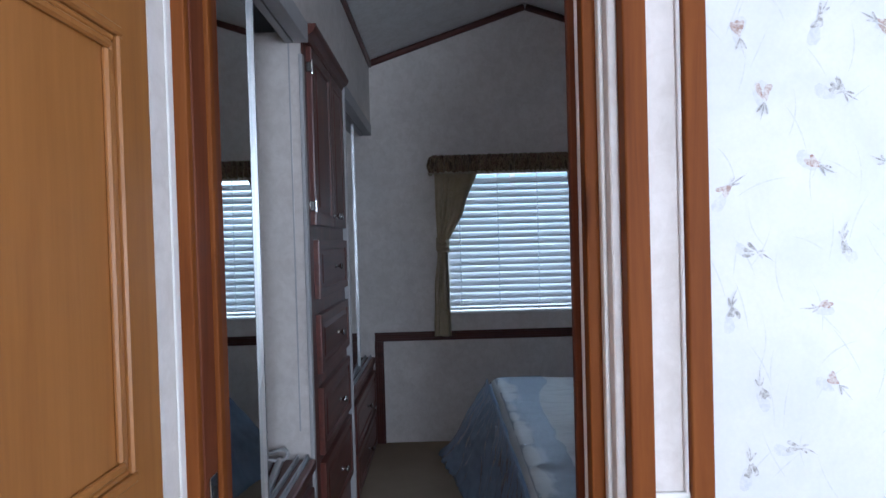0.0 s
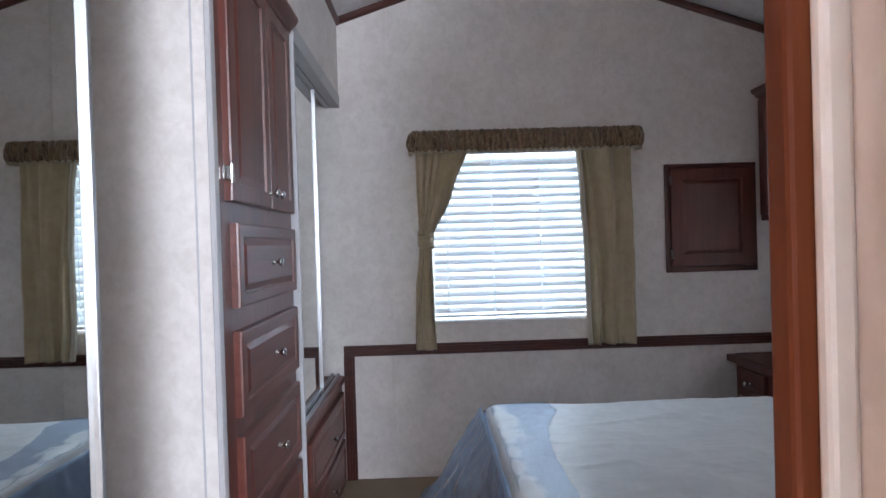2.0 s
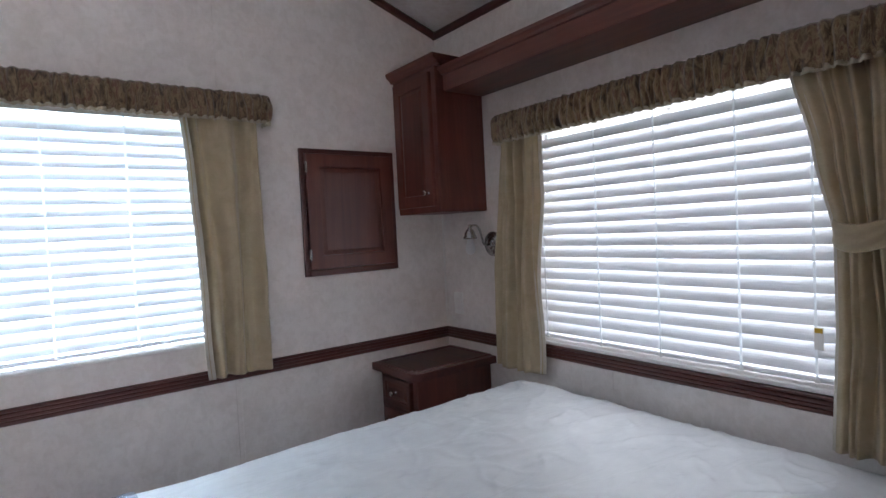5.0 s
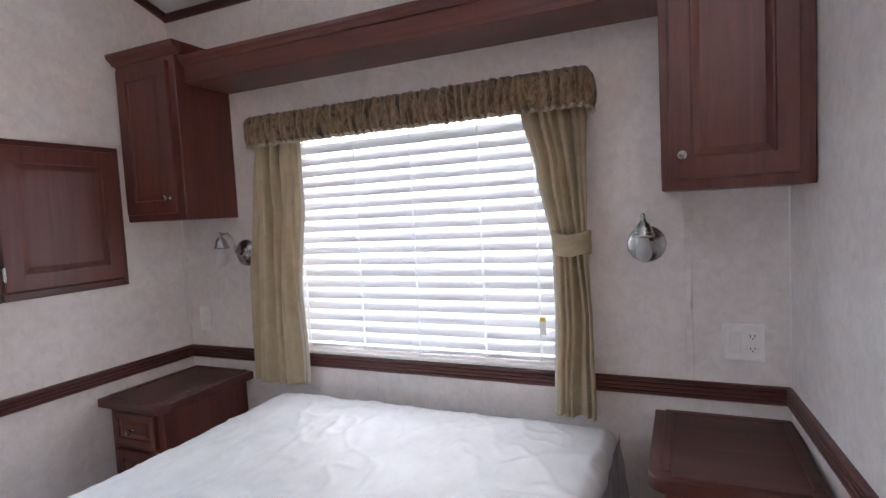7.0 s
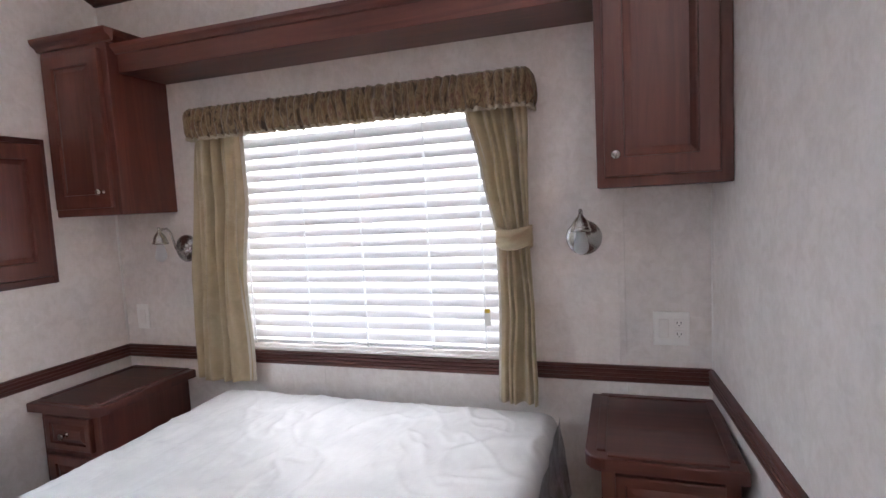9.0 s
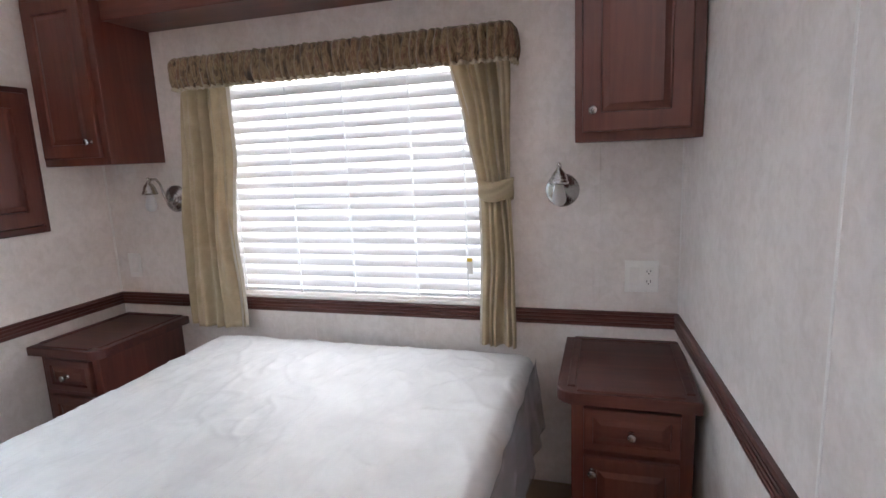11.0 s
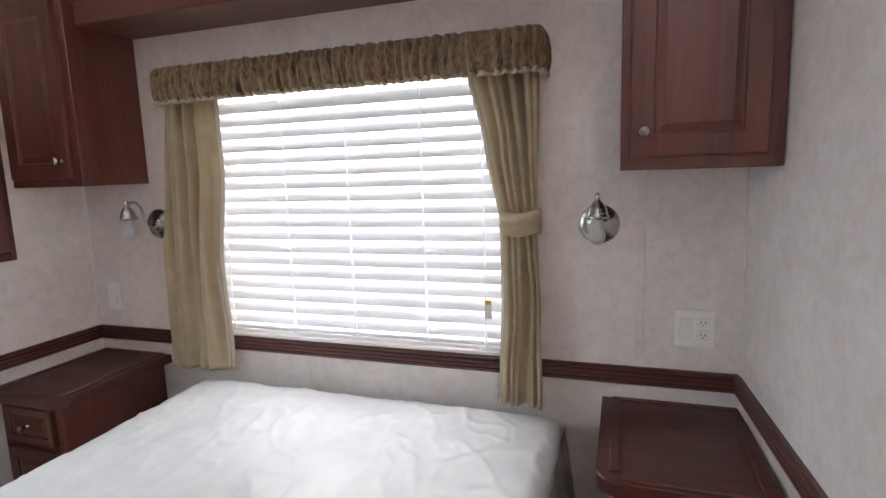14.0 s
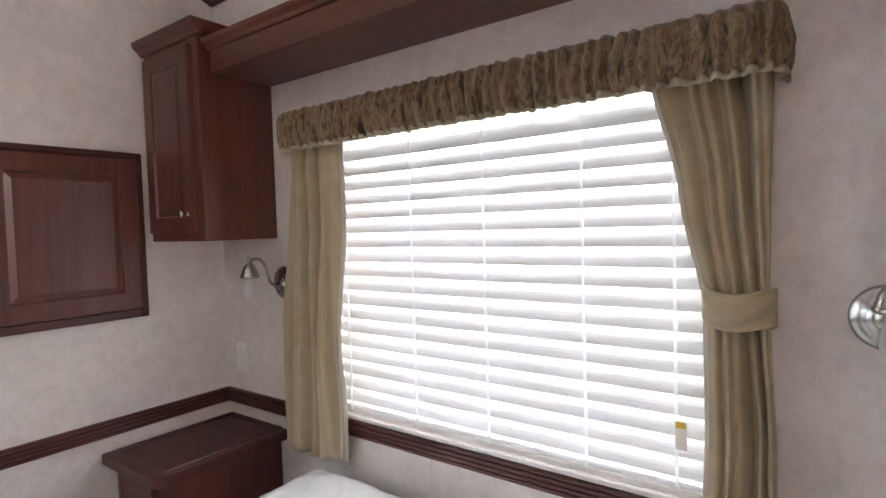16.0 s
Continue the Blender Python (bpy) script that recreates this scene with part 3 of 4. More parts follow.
def wall_plate(m, label, gangs, outlet):
    t = thing("wall_plate", m, label, "outlet" if outlet else "switch")
    bm = B()
    w = 0.115 if gangs == 2 else 0.072
    box(bm, -w / 2, w / 2, -0.007, 0, -0.058, 0.058, 0.003, 2)
    part("cover", bm, WHITE, t)
    xs = (-0.024, 0.024) if gangs == 2 else (0,)
    bm = B()
    box(bm, xs[0] - 0.0165, xs[0] + 0.0165, -0.0095, -0.006, -0.033, 0.033, 0.002)
    part("rocker", bm, WHITE_PAINT, t)
    if outlet:
        for z in (-0.019, 0.019):
            bm = B()
            box(bm, xs[1] - 0.016, xs[1] + 0.016, -0.009, -0.006, z - 0.014, z + 0.014, 0.003, 2)
            soc = part("socket", bm, WHITE, t)
            for dx in (-0.006, 0.006):
                bm = B()
                box(bm, xs[1] + dx - 0.0012, xs[1] + dx + 0.0012, -0.0094, -0.0088, z - 0.002, z + 0.006)
                part("slot", bm, DARK, soc)
            bm = B()
            lathe(bm, [(0.0022, 0), (0.0022, 0.0006)], pose(xs[1], -0.0088, z - 0.007, 90), 8)
            part("slot", bm, DARK, soc)
    return t


wall_plate(pose(EAST, 1.995, 0.862, 0, 0, -90), "white double wall plate with switch and outlet", 2, True)
wall_plate(pose(EAST, 4.292, 0.862, 0, 0, -90), "white single switch plate by the corner", 1, False)
wall_plate(pose(1.688, HALL - 0.001, 0.90, 0, 0, 0), "white switch plate beside the doorway", 1, False)

# hall door, open flat along the hall wall
hall_door = thing("door_1", pose(0.956, 0.93, 0.0, 0, 0, 90), "honey-coloured moulded panel door standing open", "door", "", "structure")
bm = B()
box(bm, 0.0, 0.735, 0.0, 0.036, 0.012, 1.96, 0.002)
part("leaf", bm, OAK_DOOR, hall_door)
BEAD = 0.013
for za, zb in ((1.01, 1.61), (0.16, 0.86)):
    bm = B()
    for off, wd, hh in ((0.0, 0.014, 0.010), (0.014, 0.010, 0.005), (0.024, 0.012, 0.008)):
        xa, xb, zc, zd = 0.095 + off, 0.660 - off, za + off, zb - off
        box(bm, xa, xb, -hh, 0.001, zd - wd, zd, 0.003)
        box(bm, xa, xb, -hh, 0.001, zc, zc + wd, 0.003)
        box(bm, xa, xa + wd, -hh, 0.001, zc + wd, zd - wd, 0.003)
        box(bm, xb - wd, xb, -hh, 0.001, zc + wd, zd - wd, 0.003)
    part("panel_moulding", bm, OAK_DOOR, hall_door)


# ---------------------------------------------------------------- windows, blinds, curtains
def window_unit(name, m, w, z0, z1, label):
    """Frame, sliding sashes and panes set into an opening; local x along the wall, y outward."""
    t = thing(name, m, label, "window", "", "structure")
    for nm, (a, b, c, d) in (("frame_side", (0, 0.03, z0, z1)), ("frame_side", (w - 0.03, w, z0, z1)), ("frame_head", (0.03, w - 0.03, z1 - 0.03, z1)), ("frame_sill", (0.03, w - 0.03, z0, z0 + 0.03))):
        bm = B()
        box(bm, a, b, 0.122, 0.15, c, d, 0.003)
        part(nm, bm, WHITE, t)
    bm = B()
    box(bm, w / 2 - 0.02, w / 2 + 0.02, 0.124, 0.148, z0 + 0.03, z1 - 0.03, 0.002)
    part("meeting_stile", bm, WHITE, t)
    for a, b in ((0.03, w / 2 - 0.02), (w / 2 + 0.02, w - 0.03)):
        bm = B()
        box(bm, a, b, 0.133, 0.137, z0 + 0.03, z1 - 0.03)
        p = part("pane", bm, GLASS, t)
        p.visible_shadow = False
    bm = B()
    box(bm, 0.0, w, -0.012, 0.12, z0 - 0.016, z0 - 0.001, 0.003)
    part("window_sill", bm, WHITE_PAINT, t)
    return t


window_unit("window_1", pose(NWX0, NORTH, 0), NWX1 - NWX0, NWZ0, NWZ1, "white sliding window in the gable wall")
window_unit("window_2", pose(EAST, EWY1, 0, 0, 0, -90), EWY1 - EWY0, EWZ0, EWZ1, "white sliding window behind the bed")

# unseen window, added to hold the extra hall light
window_unit("window_added_hall", pose(EAST, HWY1, 0, 0, 0, -90), HWY1 - HWY0, HWZ0, HWZ1, "unseen white sliding window added beside the hall")


def blind(m, w, z0, z1, pitch, tilt, cords, label):
    """Two-inch slat blind; local x along the wall, y outward, hung in the opening."""
    t = thing("window_blind", m, label, "blind", "blinds")
    bm = B()
    box(bm, 0, w, 0.015, 0.065, z1 - 0.045, z1, 0.003)
    part("headrail", bm, WHITE, t)
    bm = B()
    n = 6
    rows = []
    for i in range(n + 1):
        u = -1 + 2 * i / n
        rows.append((u * 0.025, 0.0035 * (1 - u * u)))
    low = [(a, b - 0.0028) for a, b in rows]
    moulding(bm, rows + low[::-1], w - 0.012)
    me = finish(bm, "slat", SLAT)
    z = z0 + 0.045
    k = 0
    while z < z1 - 0.055:
        s = new("slat", me)
        s.parent = t
        s.matrix_basis = pose(0.006, 0.04, z + random.uniform(-0.0005, 0.0005), tilt + random.uniform(-1.2, 1.2), 0, random.uniform(-0.02, 0.02))
        z += pitch
        k += 1
    bm = B()
    box(bm, 0.006, w - 0.006, 0.015, 0.065, z0, z0 + 0.016, 0.004)
    rail = part("bottom_rail", bm, SLAT, t)
    for c in cords:
        bm = B()
        for yy in (0.012, 0.068):
            box(bm, c * w - 0.0035, c * w + 0.0035, yy - 0.0007, yy + 0.0007, z0 + 0.002, z1 - 0.03)
        part("ladder_tape", bm, TAPE, t)
        bm = B()
        box(bm, c * w - 0.008, c * w + 0.008, 0.011, 0.016, z0 - 0.002, z0 + 0.01, 0.002)
        part("button", bm, WHITE, rail)
    return t


blind(pose(NWX0 + 0.01, NORTH - 0.005, 0), NWX1 - NWX0 - 0.02, 0.862, 1.795, 0.0445, 57, (0.09, 0.37, 0.66, 0.93), "white slatted window blind, half closed")
blind(pose(EAST - 0.005, EWY1 - 0.01, 0, 0, 0, -90), EWY1 - EWY0 - 0.02, 0.755, 1.705, 0.048, 59, (0.06, 0.30, 0.52, 0.76, 0.94), "white wide slatted blind glowing with daylight")
blind_tag = thing("warning_tag", pose(EAST - 0.02, 2.625, 0.905, 0, 0, -90), "small white cord tag with yellow print", "tag")
bm = B()
box(bm, -0.012, 0.012, -0.001, 0.001, -0.045, 0.02, 0.0005)
part("card", bm, WHITE, blind_tag)
bm = B()
box(bm, -0.010, 0.010, -0.0018, -0.0011, 0.004, 0.018)
part("print", bm, YELLOW, blind_tag, "yellow printed patch")


def cloth(name, fn, nu, nv, mat, parent, thick=0.0025, label=""):
    bm = B()
    grid = [[bm.verts.new(fn(u / nu, v / nv)) for u in range(nu + 1)] for v in range(nv + 1)]
    for a, b in zip(grid, grid[1:]):
        for i in range(nu):
            bm.faces.new((a[i], a[i + 1], b[i + 1], b[i]))
    ob = part(name, bm, mat, parent, label, True)
    md = ob.modifiers.new("thickness", 'SOLIDIFY')
    md.thickness, md.offset = thick, 0
    return ob


def fold(u, v, n, seed, depth):
    """Soft irregular pleats across a panel."""
    ph = u * n * 2 * math.pi + 3.8 * noise.noise((u * 2.3, v * 0.9, seed))
    swell = 0.55 + 0.6 * noise.noise((u * 3.1, v * 1.2, seed + 11))
    return depth * (0.7 * swell * math.sin(ph + 1.1 * math.sin(ph * 0.37 + seed)) + 0.22 * math.sin(ph * 1.7 + seed * 2.1 + v) + 0.9 * noise.noise((u * 4, v * 1.4, seed)))


def smooth01(a, b, x):
    t = max(0.0, min(1.0, (x - a) / (b - a)))
    return t * t * (3 - 2 * t)


def curtain(m, label, edges, z0, z1, pleats, seed, tie=None, lined=0, knotted=False):
    """edges(v) gives the two side x at height fraction v (0 bottom); local -y into the room."""
    t = thing("curtain", m, label, "curtain", "curtains")

    def fn(u, v):
        a, b = edges(v)
        z = z0 + (z1 - z0) * v
        pinch = 1.0
        if tie is not None:
            pinch = 0.55 + 0.45 * smooth01(0.0, 0.20, abs(v - tie))
        d = fold(u, v, pleats, seed, 0.040 * pinch) + 0.005 * noise.noise((u * 4, v * 5, seed))
        return (a + (b - a) * u + 0.004 * noise.noise((u * 3, v * 6, seed + 5)), -0.064 + d - 0.012 * (1 - v), z + 0.004 * noise.noise((u * 5, seed, 1)) * (1 - v))

    cloth("drape", fn, 70, 60, GOLD, t)
    if lined:
        def edge(u, v):
            a, b = edges(v)
            e = b if lined > 0 else a
            w = 0.026 * lined
            x, y, z = fn(1.0 if lined > 0 else 0.0, v)
            return (x + w * (u - 0.6), y + 0.010 * u, z)
        cloth("lining", edge, 6, 60, LINING, t, 0.002, "pale lining edge")
    if tie is not None:
        a, b = edges(tie)
        zt = z0 + (z1 - z0) * tie
        mid, half = (a + b) / 2, (b - a) / 2 + 0.010

        def band(u, v):
            ang = u * 2 * math.pi
            sag = -0.012 * math.cos(ang) * 0.5
            return (mid + half * math.cos(ang), -0.064 - 0.034 * math.sin(ang) - 0.010 * math.sin(v * math.pi) * math.sin(ang) - 0.005 * math.sin(v * 11 + ang * 2.2), zt + 0.074 * (v - 0.5) + sag + 0.01 * math.sin(ang * 2 + 1))
        cloth("tieback", band, 48, 16, GOLD, t, 0.004)
        if not knotted:
            return t

        def knot(u, v):
            ang, p = u * 2 * math.pi, v * math.pi
            r = 0.024 * (1 + 0.22 * math.sin(3 * ang + 2 * p) + 0.15 * noise.noise((u * 5, v * 5, seed)))
            return (mid + 0.012 + r * 1.15 * math.sin(p) * math.cos(ang), -0.104 + r * 0.6 * math.cos(p), zt + r * 0.95 * math.sin(p) * math.sin(ang))
        cloth("knot", knot, 24, 14, GOLD, t, 0.002)
    return t


def mixline(stops):
    """Piecewise smooth edges from (v, a, b) rows."""
    def f(v):
        for (v0, a0, b0), (v1, a1, b1) in zip(stops, stops[1:]):
            if v <= v1:
                s = smooth01(v0, v1, v) * 0.5 + 0.5 * (v - v0) / (v1 - v0)
                return a0 + (a1 - a0) * s, b0 + (b1 - b0) * s
        return stops[-1][1:]
    return f


curtain(pose(0, NORTH, 0), "gold curtain tied back into a knot", mixline([(0, 1.310, 1.418), (0.3, 1.318, 1.412), (0.53, 1.345, 1.408), (0.75, 1.335, 1.52), (1, 1.335, 1.625)]), 0.705, 1.80, 2.8, 1.3, 0.53, 0, True)
curtain(pose(0, NORTH, 0), "gold curtain hanging straight beside the window", mixline([(0, 2.238, 2.495), (0.35, 2.235, 2.50), (0.7, 2.21, 2.495), (1, 2.19, 2.49)]), 0.705, 1.80, 3.5, 4.4, None, -1)
# east window: local x runs from north to south
curtain(pose(EAST, 4.0, 0, 0, 0, -90), "gold curtain hanging straight beside the bed window", mixline([(0, 0.062, 0.345), (0.4, 0.085, 0.335), (0.7, 0.115, 0.375), (1, 0.13, 0.375)]), 0.605, 1.70, 3.3, 2.2, None, 1)
curtain(pose(EAST, 4.0, 0, 0, 0, -90), "gold curtain tied back with a cloth band", mixline([(0, 1.425, 1.562), (0.3, 1.445, 1.560), (0.54, 1.440, 1.548), (0.75, 1.395, 1.55), (1, 1.335, 1.552)]), 0.595, 1.70, 2.8, 7.7, 0.54, -1)


def valance(m, w, h, z, depth, label, seed):
    """Gathered fabric over a board: front and two returns; local x along the wall."""
    t = thing("valance", m, label, "valance", "valances")
    total = w + 2 * depth
    r = 0.022

    def place(s):
        if s < depth - r:
            return 0.0, -s, (-1, 0)
        if s < depth + r:
            a = (s - depth + r) / (2 * r) * math.pi / 2
            return r - r * math.cos(a), -(depth - r) - r * math.sin(a), (-math.cos(a), -math.sin(a))
        if s < depth + w - r:
            return s - depth, -depth, (0, -1)
        if s < depth + w + r:
            a = (s - depth - w + r) / (2 * r) * math.pi / 2
            return w - r + r * math.sin(a), -(depth - r) - r * math.cos(a), (math.sin(a), -math.cos(a))
        return w, -(total - s), (1, 0)

    def ripple(s, v):
        q = s * 205 + 3.2 * noise.noise((s * 11, seed, v * 0.8)) + 1.6 * noise.noise((s * 30, v * 1.6, seed))
        return 0.0085 * math.sin(q) * (0.7 + 0.8 * noise.noise((s * 14, v, seed))) + 0.003 * math.sin(q * 0.43 + seed + v * 2) + 0.006 * noise.noise((s * 22, v * 3, seed + 3))

    def fn(u, v):
        s = u * total
        x, y, (nx, ny) = place(s)
        belly = 0.014 * math.sin(math.pi * v) - 0.01 * smooth01(0.9, 1.0, v)
        d = ripple(s, v) + belly
        zz = z + h * v + (0.004 * noise.noise((s * 45, seed, 7)) if v < 0.05 or v > 0.95 else 0)
        return (x + nx * d, y + ny * d, zz)

    cloth("skirt", fn, int(total * 420), 14, VALANCE, t, 0.003)

    def edge(u, v):
        s = u * total
        x, y, (nx, ny) = place(s)
        d = ripple(s, 0) * 1.5 + 0.002
        return (x + nx * d, y + ny * d, z - 0.009 + 0.014 * v + 0.006 * noise.noise((s * 70, seed, v)))
    cloth("gathered_edge", edge, int(total * 330), 2, FRINGE, t, 0.002, "pale gathered lower edge")
    bm = B()
    box(bm, 0.012, w - 0.012, -depth + 0.014, -0.001, z + h - 0.018, z + h - 0.006)
    part("board", bm, VALANCE, t)
    return t


valance(pose(1.312, NORTH, 0), 1.222, 0.112, 1.752, 0.095, "olive-brown gathered valance over the gable window", 2.0)
valance(pose(EAST, 3.828, 0, 0, 0, -90), 1.395, 0.122, 1.636, 0.125, "olive-brown gathered valance over the bed window", 9.0)


# ---------------------------------------------------------------- cabinets
def knob(parent, x, y, z, turn=Matrix.Identity(4), name="knob"):
    bm = B()
    lathe(bm, [(0.009, 0.0), (0.009, 0.002), (0.0045, 0.005), (0.004, 0.014), (0.008, 0.018), (0.0125, 0.022), (0.0135, 0.026), (0.011, 0.030), (0.005, 0.032)], pose(0, 0, 0, 90), 16)
    return part(name, bm, CHROME, parent, "bright nickel knob", True, pose(x, y, z))


def front(parent, name, x, y, z, w, h, t=0.020, rail=0.05, mat=None, knob_at=None):
    """A raised-panel door or drawer front whose back lies at y."""
    bm = B()
    panel_slab(bm, w, h, t, rail)
    p = part(name, bm, mat or CHERRY_V, parent, "", False, pose(x, y, z))
    if knob_at:
        knob(p, knob_at[0], -t, knob_at[1])
    return p


def hinge(parent, x, y, z):
    bm = B()
    box(bm, x - 0.006, x + 0.006, y - 0.022, y, z - 0.018, z + 0.018, 0.002)
    lathe(bm, [(0.004, -0.026), (0.005, -0.02), (0.005, 0.02), (0.004, 0.026)], pose(x, y - 0.022, z), 10)
    part("hinge", bm, CHROME, parent, "bright steel hinge")


# tall drawer tower; local x runs north, front looks east
TY0, TY1 = 2.760, 3.440
tower = thing("drawer_tower", pose(0.905, TY0, 0, 0, 0, 90), "dark cherry tower with paired doors over drawers", "cabinet")
TW = TY1 - TY0
bm = B()
box(bm, 0.012, TW - 0.012, 0.0, 0.60, 0.0, 2.060)
part("body", bm, CHERRY_V, tower)
bm = B()
box(bm, 0.0, 0.011, 0.006, 0.62, 0.0, 2.06, 0.001)
part("side_panel", bm, VINYL, tower, "pale vinyl side panel")
bm = B()
box(bm, -0.014, 0.013, -0.004, 0.010, 0.0, 1.98, 0.002)
part("edge_trim", bm, GREY_TRIM, tower, "grey vinyl edge trim")
bm = B()
box(bm, -0.012, -0.002, 0.16, 0.62, 0.664, 0.668)
box(bm, -0.0025, 0.001, 0.044, 0.049, 0.664, 2.04)
part("panel_joint", bm, GREY_TRIM, tower, "thin horizontal joint strip")
bm = B()
moulding(bm, ((0.0, 0.0), (-0.016, 0.004), (-0.022, 0.018), (-0.040, 0.030), (-0.048, 0.046), (-0.048, 0.056), (0.0, 0.056)), TW - 0.02, pose(0.010, 0, 2.036))
part("crown", bm, CHERRY_H, tower)
front(tower, "door", 0.052, 0.0, 1.388, 0.322, 0.640, 0.022, 0.062, None, (0.298, 0.045))
front(tower, "door", 0.378, 0.0, 1.388, 0.262, 0.640, 0.022, 0.058, None, (0.024, 0.045))
for z in (1.456, 1.972 - 0.02):
    hinge(tower, 0.046, 0.0, z)
for za, zb in ((1.118, 1.334), (0.842, 1.060), (0.545, 0.792), (0.235, 0.515)):
    front(tower, "drawer", 0.080, 0.0, za, 0.560, zb - za, 0.022, 0.045, CHERRY_H, (0.280, (zb - za) / 2))
bm = B()
box(bm, 0.012, TW - 0.012, 0.001, 0.02, 0.0, 0.09)
part("plinth", bm, TRIM, tower)
bm = B()
box(bm, TW + 0.004, TW + 0.018, -0.024, 0.03, 0.0, 2.02, 0.003)
part("corner_post", bm, GREY_TRIM, tower, "pale grey corner post")


# low closet base with drawers, under each sliding mirror
def closet_base(y0, y1, label, drawers):
    t = thing("closet_base", pose(0.900, y0, 0, 0, 0, 90), label, "cabinet", "closet bases")
    w = y1 - y0
    bm = B()
    box(bm, 0.0, w, 0.0, 0.63, 0.0, 0.535)
    part("body", bm, CHERRY_H, t)
    bm = B()
    box(bm, 0.0, w, -0.016, 0.63, 0.535, 0.572, 0.008, 3)
    part("top", bm, CHERRY_H, t)
    for yy in (0.012, 0.045):
        bm = B()
        box(bm, 0.0, w, yy, yy + 0.006, 0.572, 0.588, 0.001)
        box(bm, 0.0, w, yy - 0.004, yy + 0.012, 0.572, 0.576)
        part("door_track", bm, ALUMINIUM, t, "aluminium sliding-door track")
    for za, zb in drawers:
        front(t, "drawer", 0.10, 0.0, za, w - 0.16, zb - za, 0.022, 0.045, CHERRY_H, ((w - 0.16) / 2, (zb - za) / 2))
    return t


closet_base(3.462, 4.385, "dark cherry drawer base under the mirror closet", ((0.272, 0.500), (0.030, 0.250)))
closet_base(1.862, 2.742, "dark cherry base under the open mirror closet", ((0.272, 0.500), (0.030, 0.250)))


def mirror_door(y0, y1, x, label):
    t = thing("mirror_door", pose(x, y0, 0.577, 0, 0, 90), label, "mirror", "sliding mirror doors")
    w, h = y1 - y0, 1.462
    bm = B()
    box(bm, 0.012, w - 0.012, 0.004, 0.009, 0.02, h - 0.02)
    part("mirror", bm, MIRROR, t)
    for a in (0.0, w - 0.024):
        bm = B()
        box(bm, a + 0.010, a + 0.0165, -0.006, 0.016, 0, h, 0.002, 2)
        box(bm, a + 0.0175, a + 0.024, -0.004, 0.016, 0, h, 0.002, 2)
        part("stile", bm, ALUMINIUM, t, "bright metal stile")
    for a in (0.0, h - 0.02):
        bm = B()
        box(bm, 0.024, w - 0.024, -0.003, 0.014, a, a + 0.02, 0.002)
        part("frame_rail", bm, ALUMINIUM, t)
    return t


mirror_door(1.864, 2.345, 0.878, "tall sliding mirror door with metal stiles")
mirror_door(3.464, 4.06, 0.868, "tall sliding mirror door, pushed to one side")
# spare blind gear left lying in the open closet
gear = thing("blind_gear", pose(0.80, 2.50, 0.573, 0, 0, 8), "grey aluminium rails with a loose cord loop", "rails")
for k in range(3):
    bm = B()
    box(bm, -0.05 + 0.035 * k, -0.03 + 0.035 * k, -0.12, 0.20, 0.0, 0.012 + 0.006 * k, 0.003)
    part("rail", bm, ALUMINIUM, gear)
bm = B()
tube(bm, [(-0.05 + 0.11 * math.cos(a) * 0.5 + 0.05, 0.20 + 0.03 * math.sin(a), 0.03 + 0.012 * math.sin(2 * a)) for a in [i * math.pi / 10 for i in range(21)]], 0.006, 8)
part("cord_loop", bm, GREY_TRIM, gear, "", True)


# wall cabinets either side of the bed; local x runs north to south
def wall_cabinet(y_north, y_south, label, knob_left, crown_side):
    t = thing("wall_cabinet", pose(EAST, y_north, 0, 0, 0, -90), label, "cabinet", "bedside wall cabinets")
    w = y_north - y_south
    bm = B()
    box(bm, 0.0, w, -0.285, -0.001, 1.342, 2.02, 0.002)
    part("body", bm, CHERRY_V, t)
    dw = w - 0.055
    x0 = 0.022
    front(t, "door", x0, -0.285, 1.372, dw, 0.62, 0.020, 0.074, None, (0.032 if knob_left else dw - 0.032, 0.062))
    prof = ((0.0, 0.0), (-0.012, 0.002), (-0.018, 0.014), (-0.034, 0.024), (-0.040, 0.038), (-0.040, 0.046), (0.0, 0.046))
    bm = B()
    moulding(bm, prof, w + 0.044, pose(-0.004 if crown_side > 0 else -0.040, -0.285, 2.012))
    part("crown", bm, CHERRY_H, t)
    bm = B()
    if crown_side > 0:
        moulding(bm, prof, 0.285, pose(w, -0.285, 2.012, 0, 0, 90))
    else:
        moulding(bm, prof, 0.285, pose(0, 0, 2.012, 0, 0, -90))
    part("crown_return", bm, CHERRY_H, t)
    return t


wall_cabinet(4.392, 4.035, "dark cherry wall cabinet over the corner nightstand", False, 1)
wall_cabinet(2.213, 1.854, "dark cherry wall cabinet beside the plain wall", True, -1)
bridge = thing("bridge_shelf", pose(EAST, 4.033, 0, 0, 0, -90), "dark cherry bridge shelf with moulded front between cabinets", "shelf")
BW = 4.033 - 2.215
bm = B()
box(bm, 0, BW, -0.222, -0.001, 1.902, 1.922)
part("underside", bm, CHERRY_H, bridge)
bm = B()
box(bm, 0, BW, -0.242, -0.2225, 1.900, 1.985, 0.002)
part("fascia", bm, CHERRY_H, bridge)
bm = B()
moulding(bm, ((0.0, 0.0), (-0.010, 0.002), (-0.016, 0.012), (-0.028, 0.022), (-0.032, 0.034), (0.0, 0.034)), BW, pose(0, -0.242, 1.972))
part("crown", bm, CHERRY_H, bridge)

